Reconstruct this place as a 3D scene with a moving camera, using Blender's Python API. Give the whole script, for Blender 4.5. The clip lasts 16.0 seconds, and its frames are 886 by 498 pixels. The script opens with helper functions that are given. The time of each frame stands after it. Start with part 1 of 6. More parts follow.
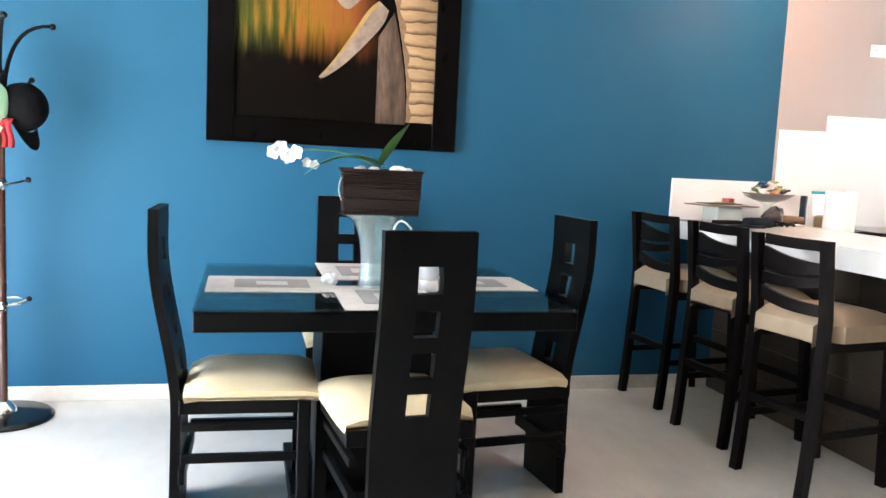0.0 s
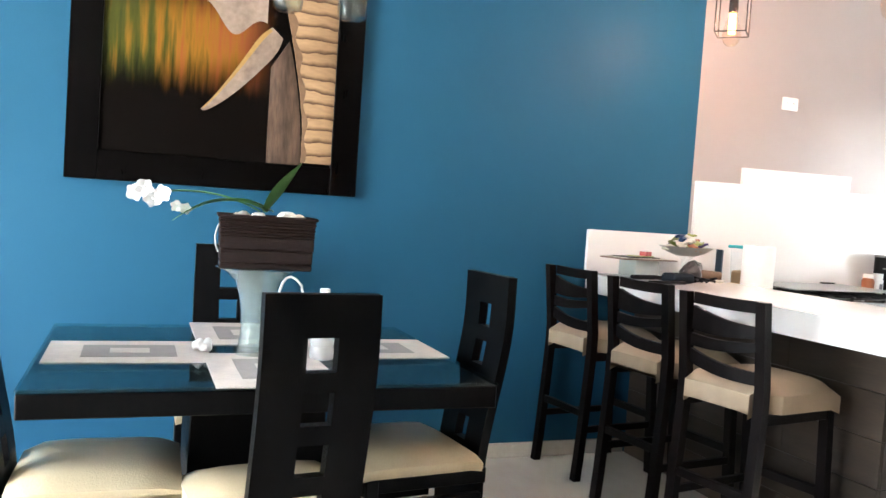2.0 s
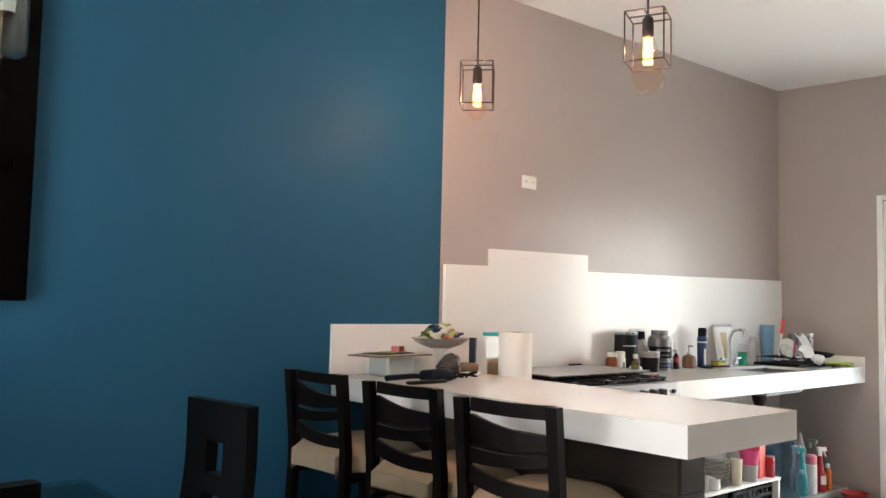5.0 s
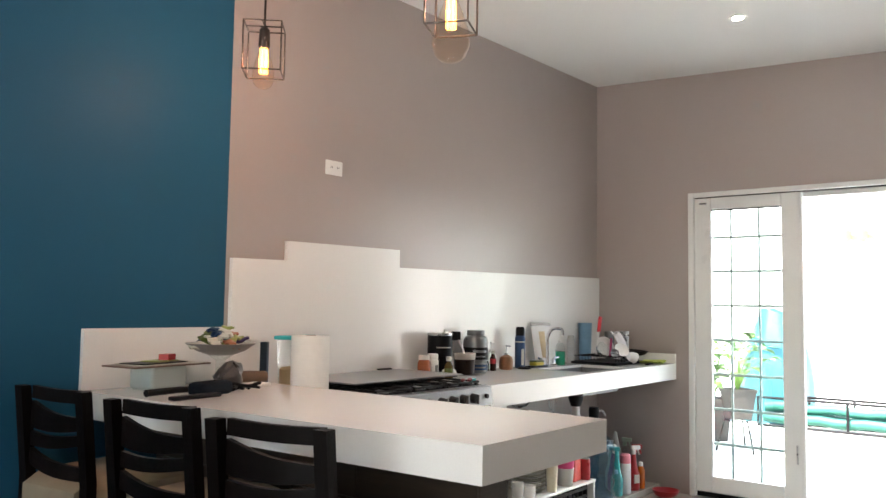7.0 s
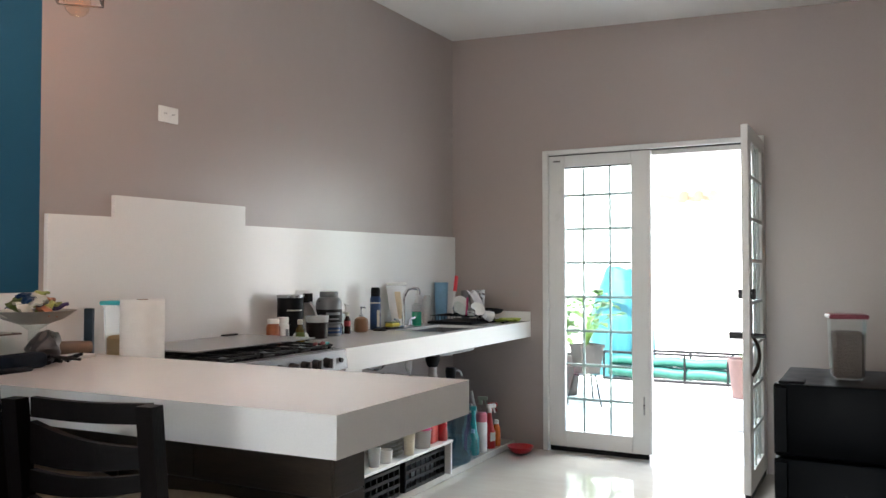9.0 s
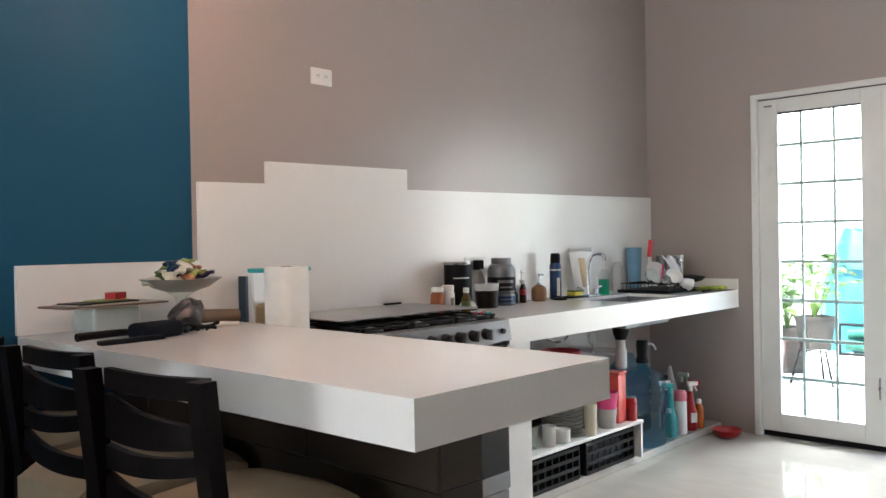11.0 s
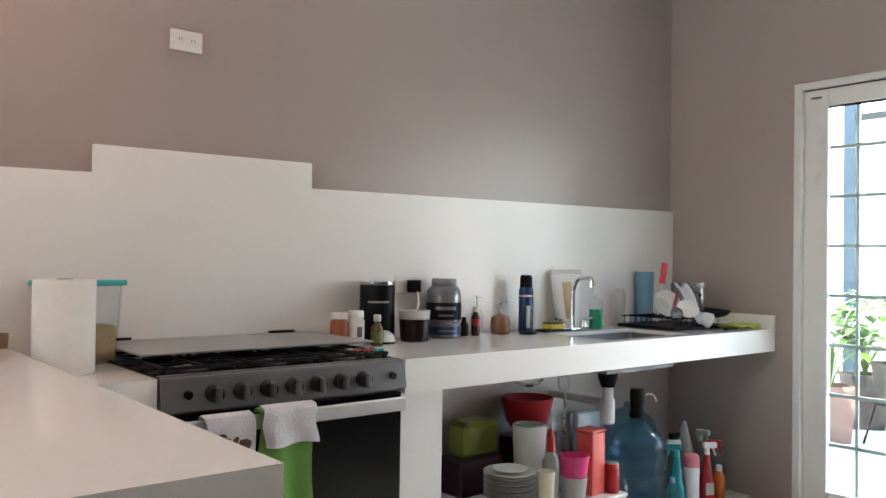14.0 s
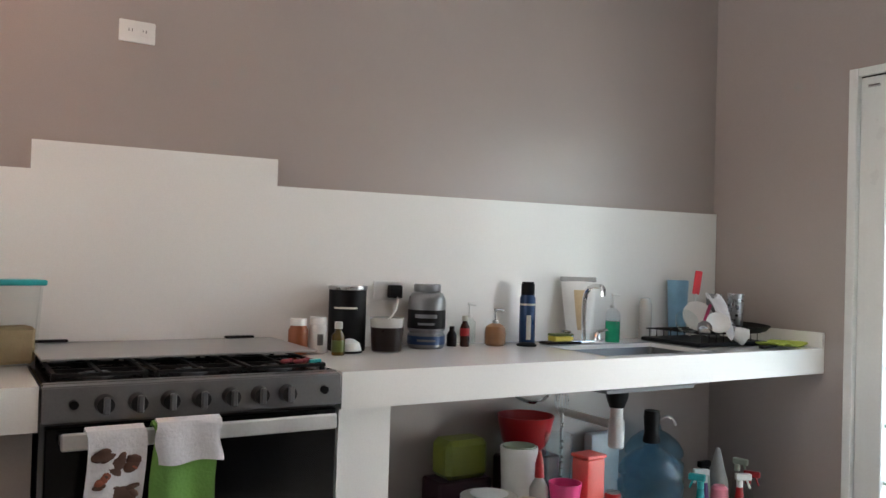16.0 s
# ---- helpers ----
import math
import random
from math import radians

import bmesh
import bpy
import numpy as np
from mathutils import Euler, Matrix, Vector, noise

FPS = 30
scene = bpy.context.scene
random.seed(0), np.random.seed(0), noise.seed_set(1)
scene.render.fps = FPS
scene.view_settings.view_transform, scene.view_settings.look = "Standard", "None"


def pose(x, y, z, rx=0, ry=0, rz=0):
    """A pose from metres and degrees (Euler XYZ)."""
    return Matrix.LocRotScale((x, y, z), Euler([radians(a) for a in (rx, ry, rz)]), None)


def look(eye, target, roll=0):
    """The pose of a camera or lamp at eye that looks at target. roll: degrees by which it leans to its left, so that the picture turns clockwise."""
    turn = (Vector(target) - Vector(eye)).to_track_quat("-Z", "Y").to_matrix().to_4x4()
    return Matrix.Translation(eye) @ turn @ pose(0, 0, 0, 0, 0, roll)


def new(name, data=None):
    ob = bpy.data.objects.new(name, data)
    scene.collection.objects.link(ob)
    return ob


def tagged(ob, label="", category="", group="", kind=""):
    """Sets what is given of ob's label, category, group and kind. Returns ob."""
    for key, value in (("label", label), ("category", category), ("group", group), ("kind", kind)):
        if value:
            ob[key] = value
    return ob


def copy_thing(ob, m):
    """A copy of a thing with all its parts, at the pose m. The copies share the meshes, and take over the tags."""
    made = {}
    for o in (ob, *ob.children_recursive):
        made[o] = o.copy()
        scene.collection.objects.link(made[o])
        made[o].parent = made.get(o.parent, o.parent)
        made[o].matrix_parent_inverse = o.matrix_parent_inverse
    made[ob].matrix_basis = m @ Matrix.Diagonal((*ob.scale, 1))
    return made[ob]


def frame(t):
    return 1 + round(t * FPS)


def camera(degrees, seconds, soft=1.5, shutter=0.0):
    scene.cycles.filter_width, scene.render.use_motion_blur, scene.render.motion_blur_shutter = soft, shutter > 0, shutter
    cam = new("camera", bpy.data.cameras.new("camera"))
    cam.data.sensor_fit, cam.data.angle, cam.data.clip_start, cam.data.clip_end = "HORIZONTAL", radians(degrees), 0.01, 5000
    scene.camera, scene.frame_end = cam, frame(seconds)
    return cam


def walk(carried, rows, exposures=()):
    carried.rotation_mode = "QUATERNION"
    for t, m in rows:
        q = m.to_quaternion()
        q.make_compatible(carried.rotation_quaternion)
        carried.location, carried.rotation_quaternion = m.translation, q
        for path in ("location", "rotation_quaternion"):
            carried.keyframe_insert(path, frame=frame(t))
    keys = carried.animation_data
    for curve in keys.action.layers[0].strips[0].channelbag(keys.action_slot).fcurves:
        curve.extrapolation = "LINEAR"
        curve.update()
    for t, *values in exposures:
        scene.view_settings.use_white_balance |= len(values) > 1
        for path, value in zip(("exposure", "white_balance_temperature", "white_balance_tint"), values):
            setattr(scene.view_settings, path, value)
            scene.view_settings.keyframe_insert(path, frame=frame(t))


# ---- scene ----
cam = camera(57.6, 16.0)
PATH = [
    (0, (0.238, 0.195, 1.226), (0.722, 2.122, 1.001), 2.8),
    (0.5, (0.212, 0.261, 1.233), (0.816, 2.156, 1.024), 2.5),
    (1, (0.223, 0.325, 1.225), (0.87, 2.207, 1.027), 2.8),
    (1.5, (0.287, 0.471, 1.233), (0.961, 2.349, 1.092), 3.3),
    (2, (0.343, 0.583, 1.231), (1.058, 2.448, 1.131), 3.9),
    (2.5, (0.346, 0.702, 1.227), (1.184, 2.515, 1.126), 3.7),
    (3, (0.357, 0.847, 1.238), (1.361, 2.575, 1.165), 2.5),
    (5.3, (0.641, 1.211, 1.278), (1.983, 2.684, 1.441), 0.6),
    (5.5, (0.692, 1.257, 1.275), (2.074, 2.692, 1.452), 0.0),
    (6, (0.773, 1.296, 1.277), (2.222, 2.663, 1.448), -0.1),
    (6.5, (0.916, 1.313, 1.278), (2.413, 2.629, 1.451), 0.7),
    (7, (0.997, 1.326, 1.279), (2.566, 2.559, 1.421), 0.9),
    (7.5, (1.065, 1.393, 1.275), (2.748, 2.466, 1.389), 0.1),
    (8, (1.107, 1.469, 1.274), (2.865, 2.417, 1.38), -0.7),
    (8.5, (1.139, 1.475, 1.266), (2.914, 2.392, 1.342), -0.4),
    (9, (1.171, 1.446, 1.256), (2.94, 2.377, 1.311), 0.0),
    (9.5, (1.2, 1.425, 1.251), (2.935, 2.419, 1.29), 0.2),
    (10, (1.299, 1.424, 1.232), (2.946, 2.558, 1.25), -0.6),
    (12.5, (2.142, 1.45, 1.222), (3.442, 2.969, 1.194), -0.2),
    (13, (2.335, 1.486, 1.229), (3.659, 2.985, 1.233), 0.1),
    (13.5, (2.506, 1.535, 1.21), (3.818, 3.044, 1.232), 0.2),
    (14, (2.711, 1.515, 1.21), (3.98, 3.06, 1.243), 0.8),
    (14.5, (2.88, 1.529, 1.205), (4.183, 3.045, 1.252), 0.5),
    (15, (3.056, 1.56, 1.208), (4.39, 3.049, 1.281), 0.0),
    (15.5, (3.149, 1.531, 1.216), (4.379, 3.107, 1.271), 0.3),
    (16, (3.277, 1.416, 1.228), (4.313, 3.126, 1.261), 1.7),
]
walk(cam, [(t, look(eye, target, roll)) for t, eye, target, roll in PATH],
     [(0, 4.22, 6250, 10), (3.0, 4.08, 6350, 10), (5.4, 3.14, 6800, 10), (7.0, 2.98, 6700, 10), (8.4, 2.60, 6380, 10), (9.8, 2.64, 6350, 10), (12.5, 3.08, 6400, 10), (13.4, 2.84, 6400, 10), (16, 2.70, 6400, 10)])

# ---- light ----
world = bpy.data.worlds.new("world")
scene.world = world
world.use_nodes = True
wn = world.node_tree.nodes
sky = wn.new("ShaderNodeTexSky")
sky.sky_type, sky.sun_disc = "NISHITA", False
sky.sun_elevation, sky.sun_rotation = radians(60), radians(276)
wn["Background"].inputs[1].default_value = 0.15
world.node_tree.links.new(sky.outputs[0], wn["Background"].inputs[0])


def lamp(name, kind, m, watts, colour=(1, 1, 1), **kw):
    data = bpy.data.lights.new(name, kind)
    data.energy, data.color = watts, colour
    for k, v in kw.items():
        if k == "size":
            data.shape, data.size, data.size_y = "RECTANGLE", v[0], v[1]
        elif k == "soft":
            data.shadow_soft_size = v
        elif k == "angle":
            data.angle = v
        elif k == "spot":
            data.spot_size, data.spot_blend = v, 0.6
    ob = new(name, data)
    ob.matrix_world = m
    return ob


lamp("sun", "SUN", look((0, 0, 10), (3.6, -0.35, 10 - 6.4)), 5.0, (1, 0.96, 0.9), angle=radians(0.5))
lamp("window_light_west", "AREA", look((-1.75, 2.3, 1.0), (-0.6, 2.3, 0.0)), 6.0, (0.97, 0.985, 0.98), size=(1.7, 1.9))
# added lamp, out of view above the courtyard, boosts daylight through the door
lamp("door_fill_light", "AREA", look((9.6, 3.5, 3.9), (4.4, 2.7, 0.9)), 150, (0.95, 0.99, 1.0), size=(4.4, 2.4))

# ---- materials ----


def mat(name, a, b=None, rough=0.5, metal=0.0, scale=6.0, fine=60.0, bump=0.02, coat=0.0, stretch=(1, 1, 1), rvar=0.08, island=0.0, spec=0.5, grain=0.35, wave=0.0):
    """A surface whose colour wanders between a and b at two scales, with fine relief."""
    m = bpy.data.materials.new(name)
    m.use_nodes = True
    n, l = m.node_tree.nodes, m.node_tree.links
    p = n["Principled BSDF"]
    b = b or tuple(c * 0.86 for c in a)
    tc, mp = n.new("ShaderNodeTexCoord"), n.new("ShaderNodeMapping")
    mp.inputs["Scale"].default_value = stretch
    l.new(tc.outputs["Object"], mp.inputs["Vector"])
    big, small = n.new("ShaderNodeTexNoise"), n.new("ShaderNodeTexNoise")
    for t, sc, det in ((big, scale, 4), (small, fine, 6)):
        t.inputs["Scale"].default_value, t.inputs["Detail"].default_value = sc, det
        l.new(mp.outputs[0], t.inputs["Vector"])
    mixf = n.new("ShaderNodeMix")
    mixf.inputs[0].default_value = grain
    l.new(big.outputs[0], mixf.inputs[2])
    l.new(small.outputs[0], mixf.inputs[3])
    ramp = n.new("ShaderNodeValToRGB")
    ramp.color_ramp.elements[0].position, ramp.color_ramp.elements[1].position = 0.3, 0.7
    ramp.color_ramp.elements[0].color, ramp.color_ramp.elements[1].color = (*b, 1), (*a, 1)
    l.new(mixf.outputs[0], ramp.inputs[0])
    col = ramp.outputs[0]
    if island:
        oi, hsv, mr = n.new("ShaderNodeObjectInfo"), n.new("ShaderNodeHueSaturation"), n.new("ShaderNodeMapRange")
        mr.inputs["To Min"].default_value, mr.inputs["To Max"].default_value = 1 - island, 1 + island
        l.new(oi.outputs["Random"], mr.inputs["Value"])
        l.new(mr.outputs[0], hsv.inputs["Value"])
        l.new(col, hsv.inputs["Color"])
        col = hsv.outputs[0]
    l.new(col, p.inputs["Base Color"])
    rr = n.new("ShaderNodeMapRange")
    rr.inputs["To Min"].default_value, rr.inputs["To Max"].default_value = max(0.02, rough - rvar), min(1, rough + rvar)
    l.new(big.outputs[0], rr.inputs["Value"])
    l.new(rr.outputs[0], p.inputs["Roughness"])
    p.inputs["Metallic"].default_value, p.inputs["Coat Weight"].default_value = metal, coat
    p.inputs["Coat Roughness"].default_value = 0.08
    p.inputs["Specular IOR Level"].default_value = spec
    if bump:
        bp = n.new("ShaderNodeBump")
        bp.inputs["Strength"].default_value, bp.inputs["Distance"].default_value = min(1, bump * 10), 0.004
        l.new(small.outputs[0], bp.inputs["Height"])
        l.new(bp.outputs[0], p.inputs["Normal"])
        if wave:
            wn2, wb2 = n.new("ShaderNodeTexNoise"), n.new("ShaderNodeBump")
            wn2.inputs["Scale"].default_value, wn2.inputs["Detail"].default_value = 5.0, 2
            wb2.inputs["Strength"].default_value, wb2.inputs["Distance"].default_value = wave, 0.012
            l.new(mp.outputs[0], wn2.inputs["Vector"])
            l.new(wn2.outputs[0], wb2.inputs["Height"])
            l.new(wb2.outputs[0], bp.inputs["Normal"])
    return m


def clear(name, colour, rough=0.02, mix=0.0, body=None, sheen=0.04):
    """Thin clear glass or plastic: mostly see-through with a sheen."""
    m = bpy.data.materials.new(name)
    m.use_nodes = True
    n, l = m.node_tree.nodes, m.node_tree.links
    n.remove(n["Principled BSDF"])
    tr, gl, lw, mx = n.new("ShaderNodeBsdfTransparent"), n.new("ShaderNodeBsdfGlossy"), n.new("ShaderNodeLayerWeight"), n.new("ShaderNodeMixShader")
    tr.inputs[0].default_value, gl.inputs["Roughness"].default_value = (*colour, 1), rough
    pw, ma = n.new("ShaderNodeMath"), n.new("ShaderNodeMath")
    pw.operation, ma.operation = "POWER", "MULTIPLY_ADD"
    pw.inputs[1].default_value, ma.inputs[1].default_value, ma.inputs[2].default_value = 4.0, 0.75, sheen
    l.new(lw.outputs["Facing"], pw.inputs[0])
    l.new(pw.outputs[0], ma.inputs[0])
    l.new(ma.outputs[0], mx.inputs[0])
    l.new(tr.outputs[0], mx.inputs[1])
    l.new(gl.outputs[0], mx.inputs[2])
    out = mx.outputs[0]
    if mix:
        df, m2 = n.new("ShaderNodeBsdfPrincipled"), n.new("ShaderNodeMixShader")
        df.inputs["Base Color"].default_value, df.inputs["Roughness"].default_value = (*(body or colour), 1), 0.3
        m2.inputs[0].default_value = mix
        l.new(out, m2.inputs[1])
        l.new(df.outputs[0], m2.inputs[2])
        out = m2.outputs[0]
    l.new(out, n["Material Output"].inputs[0])
    return m


def glow(name, colour, strength):
    m = bpy.data.materials.new(name)
    m.use_nodes = True
    p = m.node_tree.nodes["Principled BSDF"]
    p.inputs["Base Color"].default_value = p.inputs["Emission Color"].default_value = (*colour, 1)
    p.inputs["Emission Strength"].default_value = strength
    return m


BLUE = mat("blue_paint", (0.0160, 0.084, 0.148), (0.0145, 0.078, 0.138), 0.5, rvar=0.0, grain=1.0, scale=1.3, fine=220, bump=0.012, spec=0.14, wave=0.3)
GREY = mat("taupe_paint", (0.372, 0.316, 0.292), (0.350, 0.297, 0.274), 0.34, rvar=0.0, grain=1.0, scale=1.1, fine=240, bump=0.010, spec=0.75, wave=0.45)
WHITEP = mat("white_paint", (0.80, 0.79, 0.77), (0.76, 0.75, 0.73), 0.5, rvar=0.0, grain=1.0, scale=1.2, fine=180, bump=0.010)
FLOOR = mat("porcelain_floor", (0.54, 0.508, 0.448), (0.45, 0.42, 0.365), 0.055, scale=2.2, fine=14, bump=0.0, stretch=(1, 0.45, 1), rvar=0.02)
BASE = mat("tile_skirting", (0.58, 0.53, 0.45), (0.48, 0.43, 0.36), 0.25, scale=5, fine=40, bump=0.0)
QUARTZ = mat("white_quartz", (0.83, 0.812, 0.785), (0.79, 0.772, 0.745), 0.09, grain=1.0, scale=3, fine=300, bump=0.0, rvar=0.04)
SPLASH = mat("white_quartz_splash", (0.83, 0.812, 0.785), (0.79, 0.772, 0.745), 0.18, grain=1.0, scale=3, fine=300, bump=0.0, rvar=0.04, spec=0.4)
APRON = mat("white_quartz_edge", (0.83, 0.812, 0.785), (0.79, 0.772, 0.745), 0.38, grain=1.0, scale=3, fine=300, bump=0.0, rvar=0.04, spec=0.35)
DARK = mat("black_stained_wood", (0.0036, 0.0033, 0.0033), (0.002, 0.002, 0.002), 0.40, scale=5, fine=70, bump=0.02, stretch=(8, 8, 1), spec=0.08)
STOOLW = mat("dark_brown_wood", (0.0075, 0.0048, 0.0042), (0.0038, 0.0027, 0.0024), 0.45, scale=5, fine=70, bump=0.02, stretch=(8, 8, 1), spec=0.09)
CREAM = mat("cream_leatherette", (0.60, 0.485, 0.30), (0.50, 0.40, 0.24), 0.36, scale=9, fine=160, bump=0.03)
BEIGE = mat("beige_suede", (0.37, 0.285, 0.19), (0.30, 0.225, 0.15), 0.8, scale=12, fine=220, bump=0.05)
PLANK = mat("wood_look_tile", (0.057, 0.038, 0.024), (0.026, 0.0175, 0.011), 0.45, scale=3, fine=26, bump=0.02, stretch=(1, 1, 9), island=0.22)
JOINT = mat("dark_grout", (0.045, 0.036, 0.03), None, 0.8)
STEEL = mat("brushed_steel", (0.50, 0.50, 0.50), (0.40, 0.40, 0.41), 0.28, 1.0, scale=4, fine=120, bump=0.006, stretch=(1, 12, 12))
KNOBM = mat("dark_knob", (0.022, 0.022, 0.024), (0.015, 0.015, 0.016), 0.4, 0.2, bump=0.004)
GRSTEEL = mat("grey_steel_panel", (0.235, 0.235, 0.24), (0.19, 0.19, 0.20), 0.36, 0.75, scale=4, fine=140, bump=0.006)
CHROME = mat("chrome", (0.8, 0.8, 0.8), (0.7, 0.7, 0.7), 0.12, 1.0, bump=0.0)
BLACK = mat("black_enamel", (0.006, 0.006, 0.0065), (0.004, 0.004, 0.0045), 0.14, scale=6, bump=0.0, spec=0.3)
BLACKP = mat("black_plastic", (0.009, 0.009, 0.010), (0.006, 0.006, 0.007), 0.45, scale=14, bump=0.01, spec=0.12)
IRON = mat("cast_iron", (0.014, 0.013, 0.013), (0.008, 0.008, 0.008), 0.6, scale=20, bump=0.03, spec=0.2)
CAGE = mat("bronze_wire", (0.035, 0.026, 0.020), (0.022, 0.017, 0.014), 0.45, 0.5, bump=0.0)
PVC = mat("white_plastic", (0.78, 0.77, 0.75), (0.70, 0.69, 0.66), 0.35, scale=8, bump=0.005)
DOORW = mat("white_door_enamel", (0.76, 0.76, 0.74), (0.68, 0.68, 0.66), 0.3, scale=4, fine=90, bump=0.008)
BARM = mat("grey_bar_enamel", (0.52, 0.56, 0.54), (0.44, 0.48, 0.46), 0.4, bump=0.005)
GLASS = clear("clear_glass", (0.93, 0.97, 0.96))
PANE = clear("window_glass", (0.90, 0.96, 0.95))
TGLASS = clear("green_edge_glass", (0.72, 0.87, 0.86))
# grey body colour mixed in for the backsplash's reflection in the lid
LIDGLASS = clear("stove_lid_glass", (0.75, 0.77, 0.78), 0.05, 0.62, (0.40, 0.40, 0.40))
BULB = clear("amber_bulb_glass", (1.0, 0.93, 0.86), 0.02, sheen=0.008)
FILAMENT = glow("filament", (1.0, 0.36, 0.045), 2.4)
SPOTGLOW = glow("downlight_led", (1.0, 0.95, 0.88), 18)
BLUEPET = clear("blue_bottle_plastic", (0.66, 0.84, 0.94), 0.05, 0.07, (0.06, 0.22, 0.34))
CLEARP = clear("clear_plastic", (0.94, 0.96, 0.96), 0.08)
FROST = clear("frosted_plastic", (0.9, 0.9, 0.9), 0.2, 0.5, (0.68, 0.67, 0.64))
VGLASS = clear("milky_glass", (0.88, 0.95, 0.94), 0.05, 0.15, (0.62, 0.70, 0.69))
PAPER = mat("paper_towel", (0.84, 0.82, 0.77), (0.78, 0.76, 0.71), 0.9, scale=30, fine=220, bump=0.05)


def plain(name, c, rough=0.4, metal=0.0, **kw):
    return mat(name, c, tuple(v * 0.8 for v in c), rough, metal, scale=14, fine=110, bump=kw.pop("bump", 0.008), **kw)


RED = plain("red_plastic", (0.42, 0.014, 0.018), 0.3)
CORAL = plain("coral_plastic", (0.75, 0.10, 0.08), 0.35)
PINK = plain("pink_plastic", (0.72, 0.05, 0.22), 0.35)
ROSE = plain("rose_cap_plastic", (0.75, 0.22, 0.28), 0.35)
TEAL = plain("teal_plastic", (0.03, 0.42, 0.44), 0.35)
GREEN = plain("green_cloth", (0.17, 0.37, 0.075), 0.85, bump=0.06)
LIME = plain("lime_cloth", (0.50, 0.60, 0.10), 0.8, bump=0.05)
HANDLE = plain("satin_alloy", (0.66, 0.66, 0.66), 0.32, 0.35)
OLIVE = plain("olive_plastic", (0.085, 0.115, 0.01), 0.4)
WHITEC = plain("white_cloth", (0.74, 0.73, 0.76), 0.9, bump=0.06)
NAVY = plain("navy_can", (0.012, 0.045, 0.13), 0.3, 0.3)
SKYB = plain("light_blue_plastic", (0.22, 0.42, 0.60), 0.4)
ORANGE = plain("orange_spice", (0.34, 0.095, 0.028), 0.4)
BROWN = plain("brown_clay", (0.23, 0.105, 0.04), 0.4)
COFFEE = plain("dark_coffee", (0.012, 0.006, 0.005), 0.3, spec=0.2)
AMBER = plain("amber_glass_bottle", (0.10, 0.065, 0.015), 0.15)
LABEL = plain("pale_label", (0.62, 0.60, 0.52), 0.6)
YELLOW = plain("yellow_wrapper", (0.70, 0.55, 0.06), 0.35)
SOAPG = plain("green_soap", (0.02, 0.30, 0.16), 0.15)
CEREAL = plain("cereal", (0.50, 0.36, 0.20), 0.9, bump=0.2)
CEREALD = plain("brown_cereal", (0.14, 0.11, 0.095), 0.9, bump=0.2)
LEAF = mat("orchid_leaf", (0.10, 0.22, 0.06), (0.05, 0.13, 0.03), 0.35, scale=18, bump=0.02)
PETAL = plain("white_petal", (0.85, 0.84, 0.82), 0.6)
WICKER = mat("dark_wicker", (0.024, 0.0115, 0.0085), (0.008, 0.0045, 0.0035), 0.6, scale=60, fine=240, bump=0.08, stretch=(0.25, 0.25, 6), spec=0.12)
MATB = plain("beige_place_mat", (0.50, 0.46, 0.42), 0.8, bump=0.05)
MATG = plain("grey_place_mat", (0.25, 0.24, 0.23), 0.8, bump=0.05)
FRIDGE = plain("dark_fridge_steel", (0.0014, 0.0018, 0.0026), 0.45, spec=0.06)
CONC = mat("courtyard_concrete", (0.74, 0.72, 0.68), (0.64, 0.62, 0.58), 0.85, scale=0.8, fine=30, bump=0.04)
EXTW = mat("courtyard_wall_paint", (0.80, 0.79, 0.76), (0.70, 0.69, 0.66), 0.85, scale=0.7, fine=25, bump=0.04)
TANKM = plain("turquoise_tarpaulin", (0.022, 0.135, 0.165), 0.5, bump=0.03)
NETG = plain("green_mesh_roll", (0.008, 0.10, 0.075), 0.6)
POTM = plain("pale_clay_pot", (0.30, 0.18, 0.15), 0.7)
TILE = mat("roof_tile_clay", (0.36, 0.22, 0.14), (0.20, 0.12, 0.08), 0.8, scale=6)
SAGE = plain("sage_plastic", (0.46, 0.56, 0.46), 0.4)

# ---- mesh helpers ----


def box(bm, x0, y0, z0, x1, y1, z1, bevel=0.0, seg=1):
    v = [bm.verts.new(p) for p in ((x0, y0, z0), (x1, y0, z0), (x1, y1, z0), (x0, y1, z0), (x0, y0, z1), (x1, y0, z1), (x1, y1, z1), (x0, y1, z1))]
    fs = [bm.faces.new([v[i] for i in f]) for f in ((3, 2, 1, 0), (4, 5, 6, 7), (0, 1, 5, 4), (1, 2, 6, 5), (2, 3, 7, 6), (3, 0, 4, 7))]
    if bevel:
        es = list({e for f in fs for e in f.edges})
        bmesh.ops.bevel(bm, geom=es, offset=bevel, segments=seg, affect="EDGES", profile=0.5)


def lathe(bm, prof, seg=20, cx=0.0, cy=0.0, squash=1.0):
    """Turned shape from (radius, height) pairs, bottom to top."""
    rings = []
    for r, z in prof:
        rings.append([bm.verts.new((cx + r * math.cos(2 * math.pi * i / seg), cy + squash * r * math.sin(2 * math.pi * i / seg), z)) for i in range(seg)])
    for a, b in zip(rings, rings[1:]):
        for i in range(seg):
            bm.faces.new((a[i], a[(i + 1) % seg], b[(i + 1) % seg], b[i]))
    if prof[0][0] > 0.0005:
        bm.faces.new(rings[0][::-1])
    if prof[-1][0] > 0.0005:
        bm.faces.new(rings[-1])


